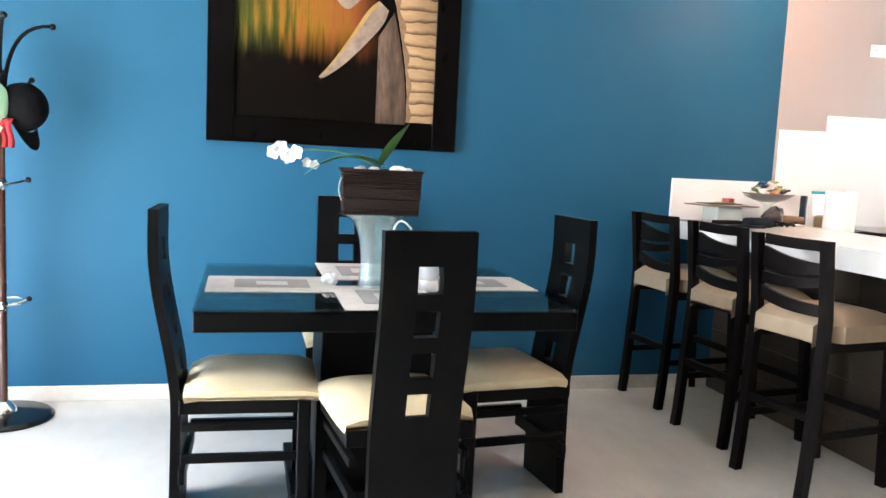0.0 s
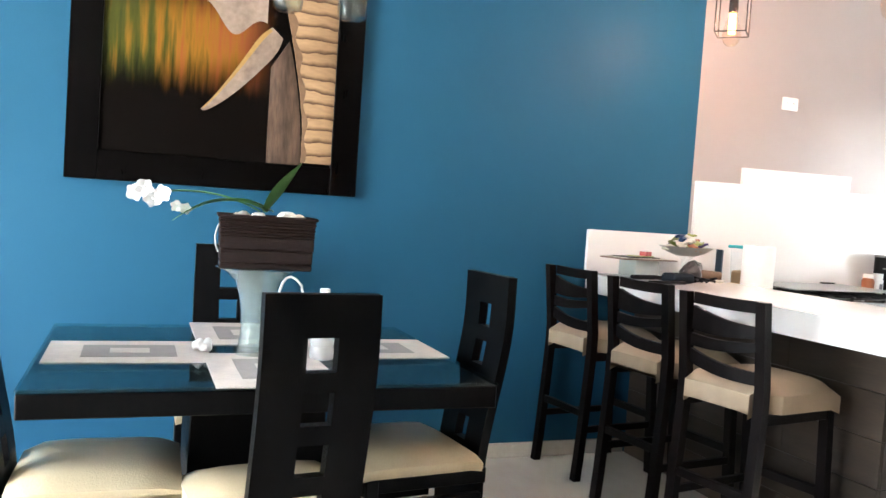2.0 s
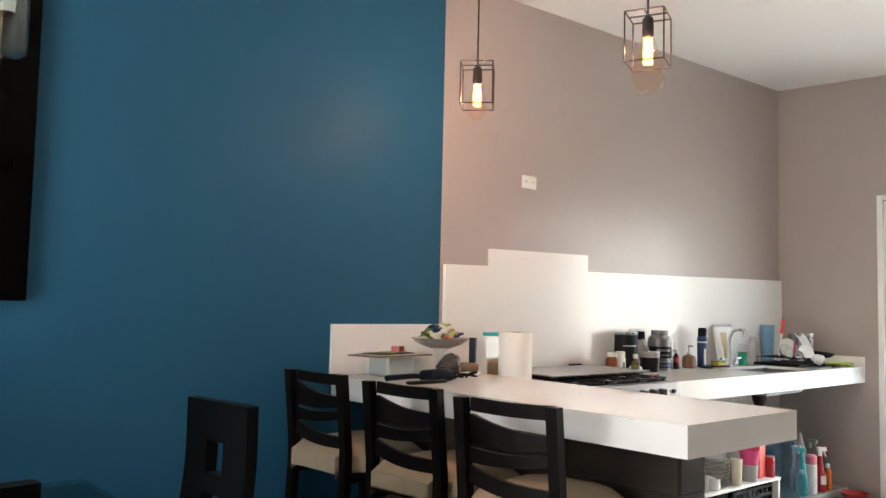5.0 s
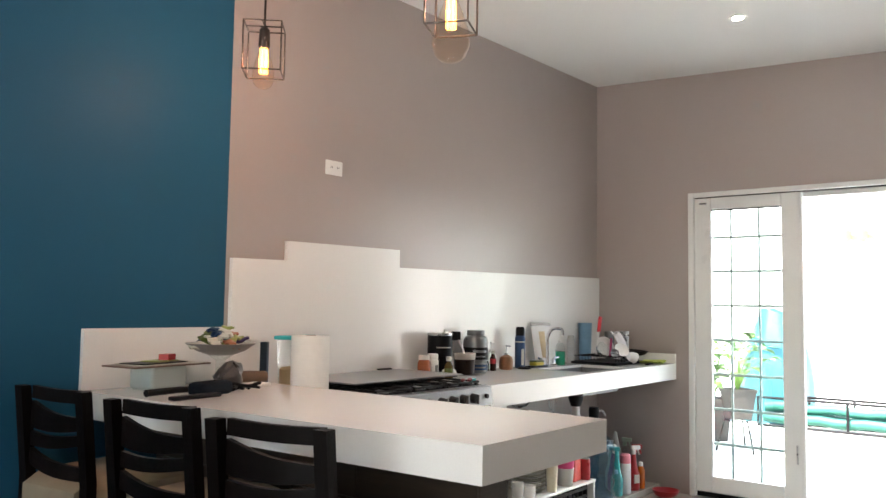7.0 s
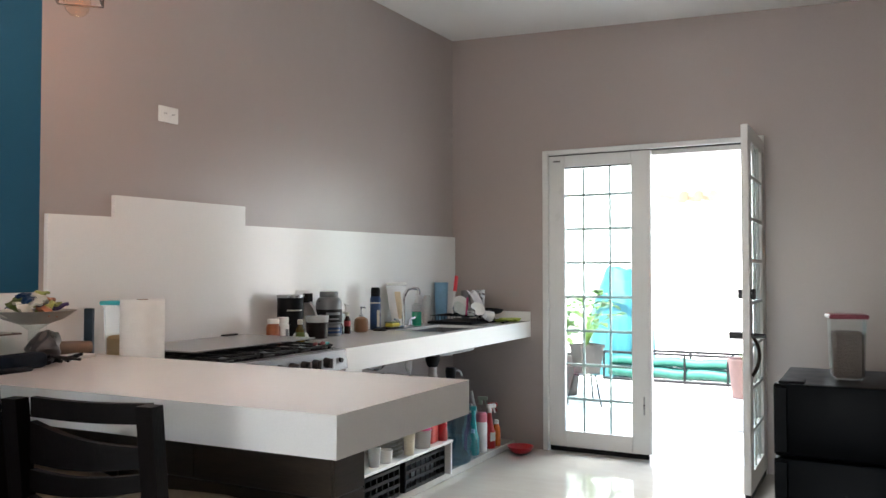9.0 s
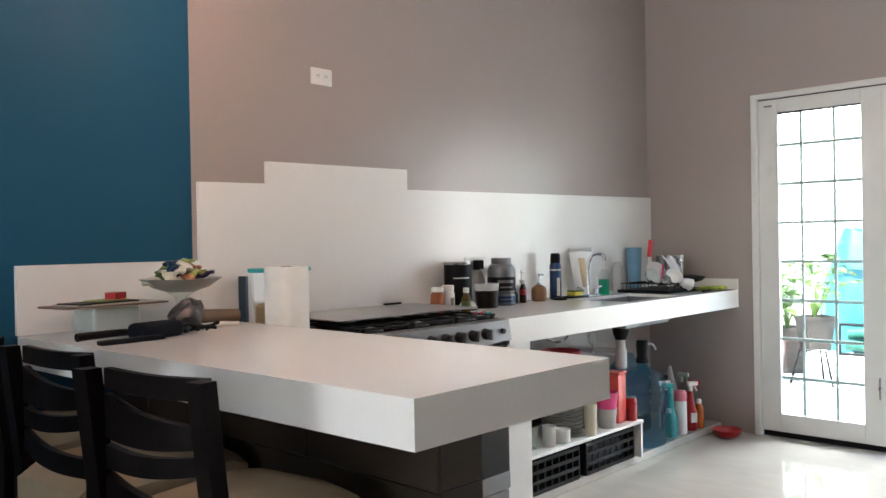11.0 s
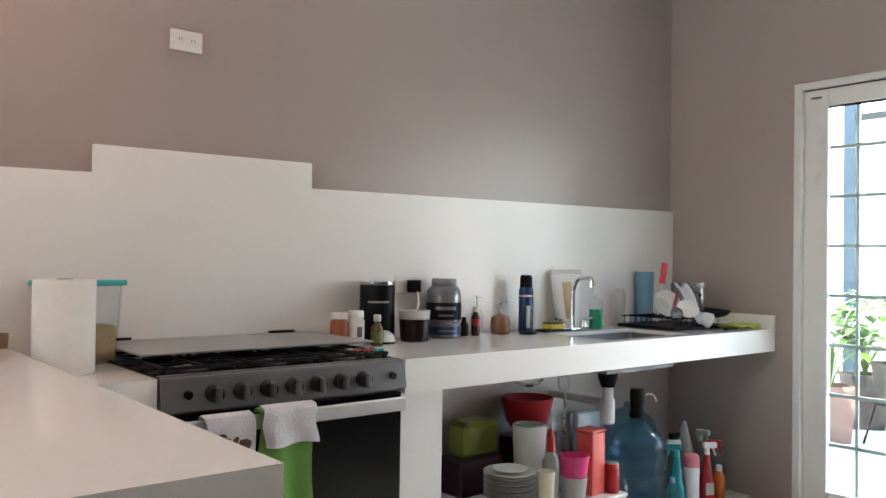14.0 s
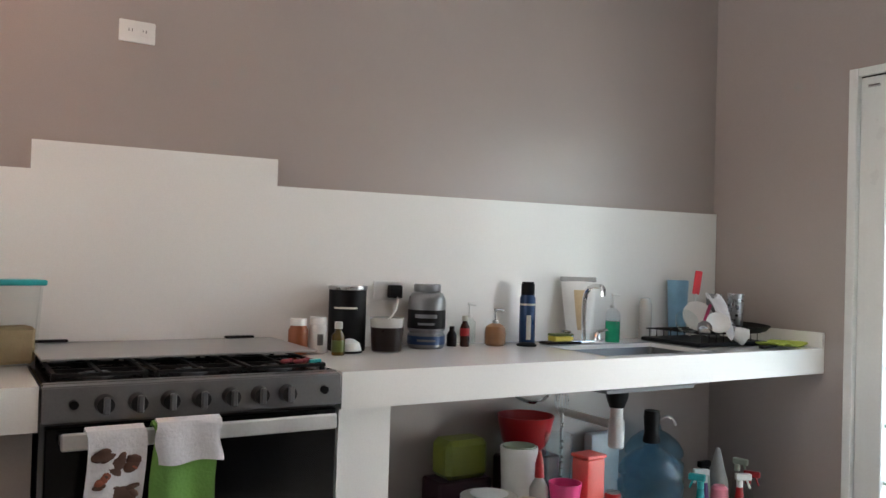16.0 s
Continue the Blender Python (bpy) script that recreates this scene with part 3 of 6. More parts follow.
for k in range(9):
    z0, z1 = ((0.0, 0.018), (0.018, 0.058), (0.058, 0.098))[k] if k < 3 else (0.098 + 0.009 * (k - 3), 0.1066 + 0.009 * (k - 3))
    e = 0.009 * z1 / 0.15 + (0.0015 if k in (0, 3, 5, 7) else 0)
    part("wicker_band", bx(-0.131 - e, -0.073 - e, z0, 0.131 + e, 0.073 + e, z1, bevel=0.0035), WICKER, basket)
bm = bmesh.new()
for x0, y0, x1, y1 in ((-0.146, -0.088, 0.146, -0.074), (-0.146, 0.074, 0.146, 0.088), (-0.146, -0.074, -0.132, 0.074), (0.132, -0.074, 0.146, 0.074)):
    box(bm, x0, y0, 0.150, x1, y1, 0.160, bevel=0.004, seg=2)
part("rim", bm, WICKER, basket, "thick plaited rim")
part("soil", bx(-0.133, -0.073, 0.1505, 0.133, 0.073, 0.155), plain("potting_moss", (0.30, 0.27, 0.20), 0.9, bump=0.2), pot)


def blade(bm, pts, w, fold=0.25, flat=False):
    pts = [Vector(p) for p in pts]
    n = len(pts) - 1
    rows, last = [], None
    for i, p in enumerate(pts):
        d = (pts[min(i + 1, n)] - pts[max(i - 1, 0)]).normalized()
        s = d.cross(Vector((0, 0, 1)))
        s = s.normalized() if s.length > 1e-3 else Vector((1, 0, 0))
        if flat:
            s = Vector((0.8, 0.6, 0)).cross(d).cross(d).normalized() if i == 0 else last
        last = s
        up = s.cross(d)
        ww = w * math.sin(math.pi * min(0.97, 0.12 + 0.88 * i / n)) + 0.001
        rows.append([bm.verts.new(p + s * ww * k + up * fold * ww * abs(k)) for k in (-1, -0.5, 0, 0.5, 1)])
    fs = [bm.faces.new((a[k], a[k + 1], b[k + 1], b[k])) for a, b in zip(rows, rows[1:]) for k in range(4)]
    bmesh.ops.solidify(bm, geom=fs, thickness=0.002)


part("handle", tb(arc((-0.139, -0.03, 0.128), (-0.160, -0.03, 0.085), (-0.138, -0.03, 0.045), 8), 0.0025, 6), FROST, pot, "thin pale side handle")
bm = bmesh.new()
random.seed(9)
for x, y, w in ((0.055, -0.045, 0.034), (0.088, -0.03, 0.026), (-0.03, -0.05, 0.022), (-0.075, -0.02, 0.024)):
    bmesh.ops.create_icosphere(bm, subdivisions=2, radius=w, matrix=Matrix.Translation((x, y, 0.156)) @ Matrix.Diagonal((1.0, 0.7, 0.55, 1)))
for v in bm.verts:
    v.co += Vector((random.uniform(-1, 1), random.uniform(-1, 1), random.uniform(-1, 1))) * 0.0025
part("pale_stones", bm, LABEL, pot, "pale pebbles on the soil")
bm = bmesh.new()
blade(bm, arc((0.0, 0, 0.17), (-0.13, -0.02, 0.24), (-0.27, -0.05, 0.13), 10), 0.030)
part("leaf", bm, LEAF, pot)
bm = bmesh.new()
blade(bm, arc((-0.01, 0.0, 0.17), (0.03, 0, 0.24), (0.095, 0.0, 0.325), 10), 0.021, 0.2, True)
part("leaf", bm, LEAF, pot)
bm = bmesh.new()
blade(bm, arc((0.02, 0.02, 0.17), (-0.08, 0.04, 0.22), (-0.17, 0.05, 0.185), 8), 0.030)
part("leaf", bm, LEAF, pot)
part("stem", tb(arc((-0.02, 0.01, 0.17), (-0.17, 0.0, 0.25), (-0.36, -0.02, 0.20), 12), 0.0028, 6), LEAF, pot)
random.seed(5)
for k in range(6):
    bm = bmesh.new()
    cx, cz = (-0.375 + 0.024 * k, 0.205 + 0.016 * math.sin(k * 2.1)) if k < 4 else (-0.262 + 0.026 * (k - 4), 0.172 - 0.006 * (k - 4))
    r = 0.0215 if k < 4 else 0.014
    tx, tz = random.uniform(-0.5, 0.5), random.uniform(-0.4, 0.4)
    for j in range(5):
        a = 2 * math.pi * j / 5 + k
        w = r * (1.0 if j % 2 else 0.72)

        def petal(u, v):
            q, o = v * r * 1.25, (u - 0.5) * 2 * w * 0.75 * math.sin(math.pi * (0.12 + 0.8 * v))
            px, pz = q * math.cos(a) - o * math.sin(a), q * math.sin(a) + o * math.cos(a)
            return (cx + px, -0.03 - 0.35 * q * v + tx * px + tz * pz + 0.2 * abs(o), cz + pz)

        sheet(bm, petal, 4, 5, 0.0012)
    bmesh.ops.create_icosphere(bm, subdivisions=1, radius=r * 0.22, matrix=Matrix.Translation((cx, -0.033, cz)))
    part("blossom", bm, PETAL, pot, "white orchid blossom")
bm = bmesh.new()
for k in range(9):
    bmesh.ops.create_icosphere(bm, subdivisions=2, radius=0.0125, matrix=Matrix.Translation((0.019 * math.cos(k * 2.4), 0.017 * math.sin(k * 2.4), 0.013 + 0.002 * k)) @ Matrix.Diagonal((1, 0.6, 1.1, 1)))
solo("white_blossom", bm, PETAL, "fallen white flower lying on the glass table", "flower", at=(0.548, 3.10, 0.7488))
solo("loose_charging_cable", tb(arc((0.74, 2.98, 0.80), (0.74, 2.98, 1.07), (0.82, 2.99, 0.97), 8) + arc((0.82, 2.99, 0.96), (0.86, 3.0, 0.86), (0.83, 3.0, 0.749), 8), 0.0038, 6), PVC, "thin white cable looped beside the vase", "cable")
wb = thing("drinking_bottle", (0.895, 3.005, 0.7452), "clear crinkled plastic bottle with a white cap", "bottle")
part("body", lt([(0.034, 0), (0.037, 0.006), (0.037, 0.03), (0.033, 0.04), (0.037, 0.05), (0.037, 0.08), (0.033, 0.09), (0.037, 0.10), (0.036, 0.135), (0.022, 0.175), (0.013, 0.185), (0.013, 0.198)], 20), FROST, wb)
part("cap", lt([(0.016, 0.198), (0.016, 0.214), (0.014, 0.217)], 16), PVC, wb, "white screw cap")

# ---- bar stools ----


def stool_off(z):
    return 0.005 + 0.043 * (z / 0.66) ** 0.8 if z < 0.66 else 0.048 - 0.036 * ((z - 0.66) / 0.33)


def bar_stool(at, rz):
    s = thing("bar_stool", at, "dark wooden bar stool with slatted back and beige seat", "bar stool", rz, "stools at the breakfast bar")
    zs = [i * 0.99 / 10 for i in range(11)]
    for a in (-1, 1):
        bm = bmesh.new()
        loft(bm, a * 0.168 - 0.019, a * 0.168 + 0.019, zs, stool_off, 0.036)
        part("leg", bm, STOOLW, s)
        bm = bmesh.new()
        loft(bm, a * 0.165 - 0.018, a * 0.165 + 0.018, [0, 0.2, 0.4, 0.60], lambda z: 0.455 - 0.035 * (z / 0.6), 0.036)
        part("leg", bm, STOOLW, s)
        part("stretcher", bx(a * 0.166 - 0.010, -0.01, 0.225, a * 0.166 + 0.010, 0.42, 0.255, bevel=0.002), STOOLW, s)
        part("seat_rail", bx(a * 0.166 - 0.012, 0.02, 0.565, a * 0.166 + 0.012, 0.41, 0.605, bevel=0.002), STOOLW, s)
    part("stretcher", bx(-0.148, -0.005, 0.30, 0.148, 0.018, 0.332, bevel=0.002), STOOLW, s)
    part("stretcher", bx(-0.148, 0.402, 0.27, 0.148, 0.426, 0.305, bevel=0.002), STOOLW, s)
    part("seat_rail", bx(-0.15, 0.39, 0.565, 0.15, 0.41, 0.605, bevel=0.002), STOOLW, s)

    def slat(low, high, bow):
        """A back slat between two heights at each end, bowed outwards."""
        def fn(u, v):
            z0, z1 = low[0] + (low[1] - low[0]) * u, high[0] + (high[1] - high[0]) * u
            return (-0.15 + 0.30 * u, stool_off(0.85) - 0.010 - bow * math.sin(math.pi * u), z0 + (z1 - z0) * v - bow * 0.6 * math.sin(math.pi * u))
        bm = bmesh.new()
        sheet(bm, fn, 12, 3, 0.016)
        part("back_slat", bm, STOOLW, s)

    slat((0.947, 0.947), (0.989, 0.989), 0.006)
    slat((0.850, 0.862), (0.938, 0.900), 0.016)
    slat((0.790, 0.815), (0.836, 0.849), 0.016)
    slat((0.728, 0.700), (0.780, 0.745), 0.016)
    bm = bmesh.new()
    box(bm, -0.195, -0.005, 0.606, 0.195, 0.438, 0.692)
    bmesh.ops.subdivide_edges(bm, edges=bm.edges[:], cuts=7, use_grid_fill=True)
    for v in bm.verts:
        u, t = v.co.x / 0.195, (v.co.y - 0.217) / 0.222
        if v.co.z > 0.62:
            v.co.z += 0.026 * max(0, 1 - u ** 4) * max(0, 1 - t ** 4) - 0.022 * (abs(u) ** 7 + abs(t) ** 9)
        v.co.x *= 1 - 0.02 * abs(t) ** 6
    for v in bm.verts:
        if v.co.y < 0.06 and abs(v.co.x) > 0.142:
            v.co.x = math.copysign(0.142, v.co.x)
    part("seat", bm, BEIGE, s, "beige upholstered seat")
    return s


st = bar_stool((2.294, 2.872, 0), -80)
copy_thing(st, pose(2.322, 3.42, 0, 0, 0, -83))
copy_thing(st, pose(2.318, 3.985, 0, 0, 0, -84))

# ---- stove ----
SX0, SX1, SY = 3.468, 4.248, 3.575
SILVERK = plain("dull_silver_plastic", (0.16, 0.16, 0.165), 0.35, 0.5)
stove = thing("gas_stove", (0, 0, 0), "grey steel gas range with six knobs and glass oven door", "stove")
part("body", bx(SX0, SY + 0.03, 0.04, SX1, 4.172, 0.885), GRSTEEL, stove)
part("cooktop", bx(SX0, SY + 0.015, 0.8855, SX1, 4.172, 0.902, bevel=0.003), BLACK, stove, "black enamel cooktop")
bm = bmesh.new()
v = [bm.verts.new(p) for p in ((SX0, SY + 0.035, 0.905), (SX1, SY + 0.035, 0.905), (SX1, SY - 0.005, 0.897), (SX0, SY - 0.005, 0.897), (SX0, SY + 0.035, 0.806), (SX1, SY + 0.035, 0.806), (SX1, SY - 0.02, 0.812), (SX0, SY - 0.02, 0.812))]
for f in ((0, 1, 2, 3), (7, 6, 5, 4), (3, 2, 6, 7), (0, 3, 7, 4), (1, 5, 6, 2), (0, 4, 5, 1)):
    bm.faces.new([v[i] for i in f])
bmesh.ops.bevel(bm, geom=bm.edges[:], offset=0.003, segments=2, affect="EDGES")
part("control_panel", bm, GRSTEEL, stove, "sloping grey steel control panel")
for k in range(7):
    x = SX0 + 0.14 + k * 0.079
    kn = part("knob", tb([(x, SY - 0.012, 0.853), (x, SY - 0.040, 0.851)], 0.024, 16, 0.021), KNOBM, stove, "dark grey control knob")
    part("grip", bx(x - 0.006, SY - 0.054, 0.830, x + 0.009, SY - 0.038, 0.873, bevel=0.003), SILVERK, kn, "grey knob grip")
for x in (SX0 + 0.07, SX1 - 0.055):
    part("button", tb([(x, SY - 0.010, 0.855), (x, SY - 0.024, 0.854)], 0.011, 12), BLACKP, stove, "small black button")
part("oven_door", bx(SX0 + 0.01, SY - 0.005, 0.20, SX1 - 0.01, SY + 0.029, 0.798, bevel=0.003), BLACK, stove, "black glass oven door")
part("door_trim", bx(SX0 + 0.012, SY - 0.009, 0.19, SX1 - 0.012, SY + 0.0, 0.26, bevel=0.002), GRSTEEL, stove)
part("drawer", bx(SX0 + 0.01, SY, 0.05, SX1 - 0.01, SY + 0.029, 0.185, bevel=0.003), GRSTEEL, stove, "grey steel drawer front")
part("oven_handle", bx(SX0 + 0.04, SY - 0.058, 0.750, SX1 - 0.03, SY - 0.044, 0.792, bevel=0.004), HANDLE, stove, "flat bright oven handle")
for x in (SX0 + 0.05, SX1 - 0.05):
    part("handle_post", bx(x - 0.01, SY - 0.045, 0.760, x + 0.01, SY, 0.781), STEEL, stove)
for x in (SX0 + 0.14, SX0 + 0.39, SX0 + 0.64):
    for y in (3.72, 3.98):
        part("burner", lt([(0.045, 0.902), (0.045, 0.907), (0.03, 0.909), (0.03, 0.914), (0.001, 0.916)], 18, cx=x, cy=y), GRSTEEL if y < 3.8 else IRON, stove, "round gas burner")
    bm = bmesh.new()
    for dx in (-0.11, 0.0, 0.11):
        box(bm, x + dx - 0.005, 3.63, 0.914, x + dx + 0.005, 4.09, 0.922)
    for y in (3.63, 3.72, 3.85, 3.98, 4.08):
        box(bm, x - 0.115, y - 0.005, 0.912, x + 0.115, y + 0.005, 0.9205)
    for dx in (-0.11, 0.11):
        for y in (3.64, 4.08):
            box(bm, x + dx - 0.006, y - 0.006, 0.902, x + dx + 0.006, y + 0.006, 0.916)
    part("pan_grate", bm, IRON, stove, "black cast iron grate")
# lid glass whose reflection is painted in as grey
part("glass_lid", bx(SX0 + 0.01, 3.74, 0.9395, SX1 - 0.002, 4.165, 0.946, bevel=0.002), LIDGLASS, stove, "folded glass lid, its wall reflection put in as grey body colour")
for x in (SX0 + 0.07, SX1 - 0.12):
    part("lid_hinge", bx(x - 0.05, 4.150, 0.9465, x + 0.05, 4.171, 0.954, bevel=0.002), BLACKP, stove, "black lid hinge")


def towel(name, x0, x1, z0, z1, y, material, label, wave=0.006, seed=0):
    bm = bmesh.new()

    def fn(u, v):
        x = x0 + (x1 - x0) * u
        w = wave * math.sin(9 * u + seed) * (0.3 + v)
        if v < 0.12:
            a = v / 0.12 * math.pi
            return (x, y + 0.020 * math.cos(a) + 0.012, z1 + 0.012 * math.sin(a))
        t = (v - 0.12) / 0.88
        return (x + 0.006 * math.sin(5 * t + seed), y - 0.010 + w, z1 - (z1 - z0) * t + 0.004 * math.sin(7 * u + seed))

    sheet(bm, fn, 16, 20, 0.004)
    return solo(name, bm, material, label, "towel")


pt = towel("printed_towel", 3.56, 3.695, 0.47, 0.789, SY - 0.066, WHITEC, "white kitchen towel with a dark print on the oven handle", 0.004, 1)
PRINTB, PRINTR = plain("brown_print", (0.10, 0.05, 0.035), 0.9), plain("rust_print", (0.30, 0.09, 0.05), 0.9)
random.seed(17)
for k in range(58):
    q = random.random()
    dx, z = (0.025 + 0.09 * random.random(), 0.50 + 0.255 * q)
    m = PRINTR if random.random() < 0.75 - 0.9 * q else PRINTB
    rx, rz2 = random.uniform(0.008, 0.026), random.uniform(0.006, 0.018)
    bm = bmesh.new()
    bmesh.ops.create_icosphere(bm, subdivisions=2, radius=1, matrix=Matrix.Translation((3.56 + dx, SY - 0.0795, z)) @ pose(0, 0, 0, 0, random.uniform(-60, 60), 0) @ Matrix.Diagonal((rx, 0.0035, rz2, 1)))
    part("print", bm, m, pt, "dark woven print")
towel("green_towel", 3.715, 3.875, 0.50, 0.793, SY - 0.066, GREEN, "bright green kitchen towel over the oven handle", 0.006, 2)
towel("white_towel", 3.722, 3.882, 0.705, 0.800, SY - 0.076, WHITEC, "folded white cloth over the green towel", 0.005, 3)

# ---- pendant lamps over the bar ----


def cage_lamp(at, rz, drop=0.0):
    x, y, z = at
    p = thing("pendant_lamp", at, "bronze wire cage pendant with a glowing filament bulb", "pendant lamp", rz, "pendants over the bar")
    top = ceil_z(x, y) - z
    k = (0.16 + drop) / 0.16
    part("cord", tb([(0, 0, 0.225 + drop), (0, 0, top - 0.002)], 0.004, 6), CAGE, p)
    part("ceiling_rose", lt([(0.05, top - 0.025), (0.052, top - 0.003), (0.03, top - 0.001)], 20), CAGE, p)
    part("socket", lt([(0.018, 0.155 + drop), (0.022, 0.165 + drop), (0.020, 0.225 + drop), (0.012, 0.235 + drop)], 16), CAGE, p)
    w, z0, z1, r = 0.069, 0.058 + drop, 0.240 + drop, 0.0030
    for zz in (z0, z1):
        for a in range(4):
            c = [(w, w), (-w, w), (-w, -w), (w, -w)]
            part("cage_bar", tb([(*c[a], zz), (*c[(a + 1) % 4], zz)], r, 6), CAGE, p)
    for sx, sy in ((1, 1), (1, -1), (-1, 1), (-1, -1)):
        part("cage_bar", tb([(sx * w, sy * w, z0), (sx * w, sy * w, z1)], r, 6), CAGE, p)
    part("cage_bar", tb([(-w, 0, z1), (w, 0, z1)], r, 6), CAGE, p)
    part("cage_bar", tb([(0, -w, z1), (0, w, z1)], r, 6), CAGE, p)
    bulb = part("bulb", lt([(a * (1.15 if drop else 0.78), b * k) for a, b in ((0.001, 0.0), (0.026, 0.004), (0.044, 0.018), (0.053, 0.045), (0.050, 0.075), (0.037, 0.112), (0.024, 0.142), (0.016, 0.160))], 20), BULB, p, "clear amber filament bulb")
    bulb.visible_shadow = False
    bm = bmesh.new()
    for j in range(6):
        a = j * math.pi / 3
        tube(bm, [(0.0125 * math.cos(a), 0.0125 * math.sin(a), 0.060 + drop), (0.0135 * math.cos(a + 0.25), 0.0135 * math.sin(a + 0.25), 0.105 + drop), (0.0105 * math.cos(a), 0.0105 * math.sin(a), 0.152 + drop)], 0.0050, 6)
    part("filament", bm, FILAMENT, bulb, "glowing orange filament")
    return p


cage_lamp((2.905, 3.694, 2.078), 44)
cage_lamp((2.966, 2.855, 2.045), 24, 0.05)
for at in ((2.905, 3.694, 2.19), (2.966, 2.855, 2.21)):
    lamp("bulb_light", "POINT", Matrix.Translation(at), 2.4, (1.0, 0.62, 0.46), soft=0.03)

down = thing("ceiling_downlight", (5.452, 2.761, ceil_z(5.452, 2.761)), "small round recessed ceiling spotlight, lit", "downlight")
part("trim_ring", lt([(0.035, -0.004), (0.052, -0.005), (0.055, -0.0005), (0.035, -0.0005)], 24), PVC, down)
part("led", lt([(0.027, -0.007), (0.027, -0.001)], 20), SPOTGLOW, down, "bright white led disc")
lamp("downlight_beam", "SPOT", look((5.452, 2.761, 2.88), (5.452, 2.761, 0)), 3, (1.0, 0.95, 0.88), soft=0.04, spot=radians(110))

dp = thing("dining_pendant", (0.86, 3.15, 1.81), "clear glass tumbler pendant hanging over the dining table", "pendant lamp")
for dx in (-0.105, 0.10):
    sh = part("glass_shade", lt([(0.001, 0.0), (0.030, 0.001), (0.044, 0.010), (0.047, 0.04), (0.047, 0.16), (0.044, 0.16), (0.044, 0.042), (0.040, 0.014), (0.001, 0.006)], 24, cx=dx), GLASS, dp)
    sh.visible_shadow = False
    part("socket", lt([(0.020, 0.10), (0.022, 0.15), (0.047, 0.161), (0.010, 0.175)], 16, cx=dx), CHROME, dp)
    part("cord", tb([(dx, 0, 0.17), (dx, 0, ceil_z(0.86, 3.15) - 1.815)], 0.003, 6), BLACKP, dp)
t = ceil_z(0.86, 3.15) - 1.81
part("ceiling_rose", bx(-0.2, -0.04, t - 0.03, 0.2, 0.04, t - 0.006, bevel=0.004), CHROME, dp)

# ---- painting ----
pic = thing("painting", (0.667, NORTH, 1.255), "large canvas of an abstract tan form in a wide black frame", "painting")
W, H, F = 0.603, 1.20, 0.122
bm = bmesh.new()
for x0, z0, x1, z1 in ((-W, 0, -W + F, H), (W - F, 0, W, H), (-W + F, 0, W - F, F), (-W + F, H - F, W - F, H)):
    box(bm, x0, -0.045, z0, x1, -0.001, z1, bevel=0.003)
part("frame", bm, mat("black_lacquered_frame", (0.0011, 0.0008, 0.0007), (0.0007, 0.0005, 0.0004), 0.30, scale=5, fine=60, bump=0.012, stretch=(4, 4, 1), spec=0.07), pic, "wide black wooden frame")
canvas = bpy.data.materials.new("painted_canvas")
canvas.use_nodes = True
n, l = canvas.node_tree.nodes, canvas.node_tree.links
tc, mp, nz, rp, sep = n.new("ShaderNodeTexCoord"), n.new("ShaderNodeMapping"), n.new("ShaderNodeTexNoise"), n.new("ShaderNodeValToRGB"), n.new("ShaderNodeSeparateXYZ")
mp.inputs["Scale"].default_value = (20, 1, 1.9)
nz.inputs["Scale"].default_value, nz.inputs["Detail"].default_value = 1.6, 5
l.new(tc.outputs["Object"], mp.inputs[0])
l.new(mp.outputs[0], nz.inputs["Vector"])
l.new(tc.outputs["Object"], sep.inputs[0])
rp.color_ramp.elements[0].position, rp.color_ramp.elements[0].color = 0.15, (0.010, 0.018, 0.009, 1)
rp.color_ramp.elements[1].position, rp.color_ramp.elements[1].color = 0.85, (0.20, 0.058, 0.02, 1)
e = rp.color_ramp.elements.new(0.42)
e.color = (0.048, 0.050, 0.010, 1)
e = rp.color_ramp.elements.new(0.62)
e.color = (0.19, 0.085, 0.012, 1)
acr = n.new("ShaderNodeMapRange")
acr.inputs["From Min"].default_value, acr.inputs["From Max"].default_value, acr.inputs["To Min"].default_value, acr.inputs["To Max"].default_value = -0.48, 0.10, -0.15, 0.32
l.new(sep.outputs[0], acr.inputs["Value"])
add = n.new("ShaderNodeMath")
l.new(acr.outputs[0], add.inputs[0])
l.new(nz.outputs[0], add.inputs[1])
l.new(add.outputs[0], rp.inputs[0])
low, upp, mul, mul2 = n.new("ShaderNodeMapRange"), n.new("ShaderNodeMapRange"), n.new("ShaderNodeMath"), n.new("ShaderNodeMath")
low.interpolation_type = upp.interpolation_type = "SMOOTHSTEP"
jit = n.new("ShaderNodeMath")
jit.operation = "MULTIPLY_ADD"
jit.inputs[1].default_value = 0.16
l.new(nz.outputs[0], jit.inputs[0])
l.new(sep.outputs[2], jit.inputs[2])
low.inputs["From Min"].default_value, low.inputs["From Max"].default_value = 0.46, 0.66
upp.inputs["From Min"].default_value, upp.inputs["From Max"].default_value = 0.95, 0.76
l.new(jit.outputs[0], low.inputs["Value"])
l.new(jit.outputs[0], upp.inputs["Value"])
mul.operation = mul2.operation = "MULTIPLY"
l.new(low.outputs[0], mul.inputs[0])
l.new(upp.outputs[0], mul.inputs[1])
rgt = n.new("ShaderNodeMapRange")
rgt.interpolation_type = "SMOOTHSTEP"
rgt.inputs["From Min"].default_value, rgt.inputs["From Max"].default_value = 0.22, 0.05
l.new(sep.outputs[0], rgt.inputs["Value"])
l.new(mul.outputs[0], mul2.inputs[0])
l.new(rgt.outputs[0], mul2.inputs[1])
mx = n.new("ShaderNodeMix")
mx.data_type = "RGBA"
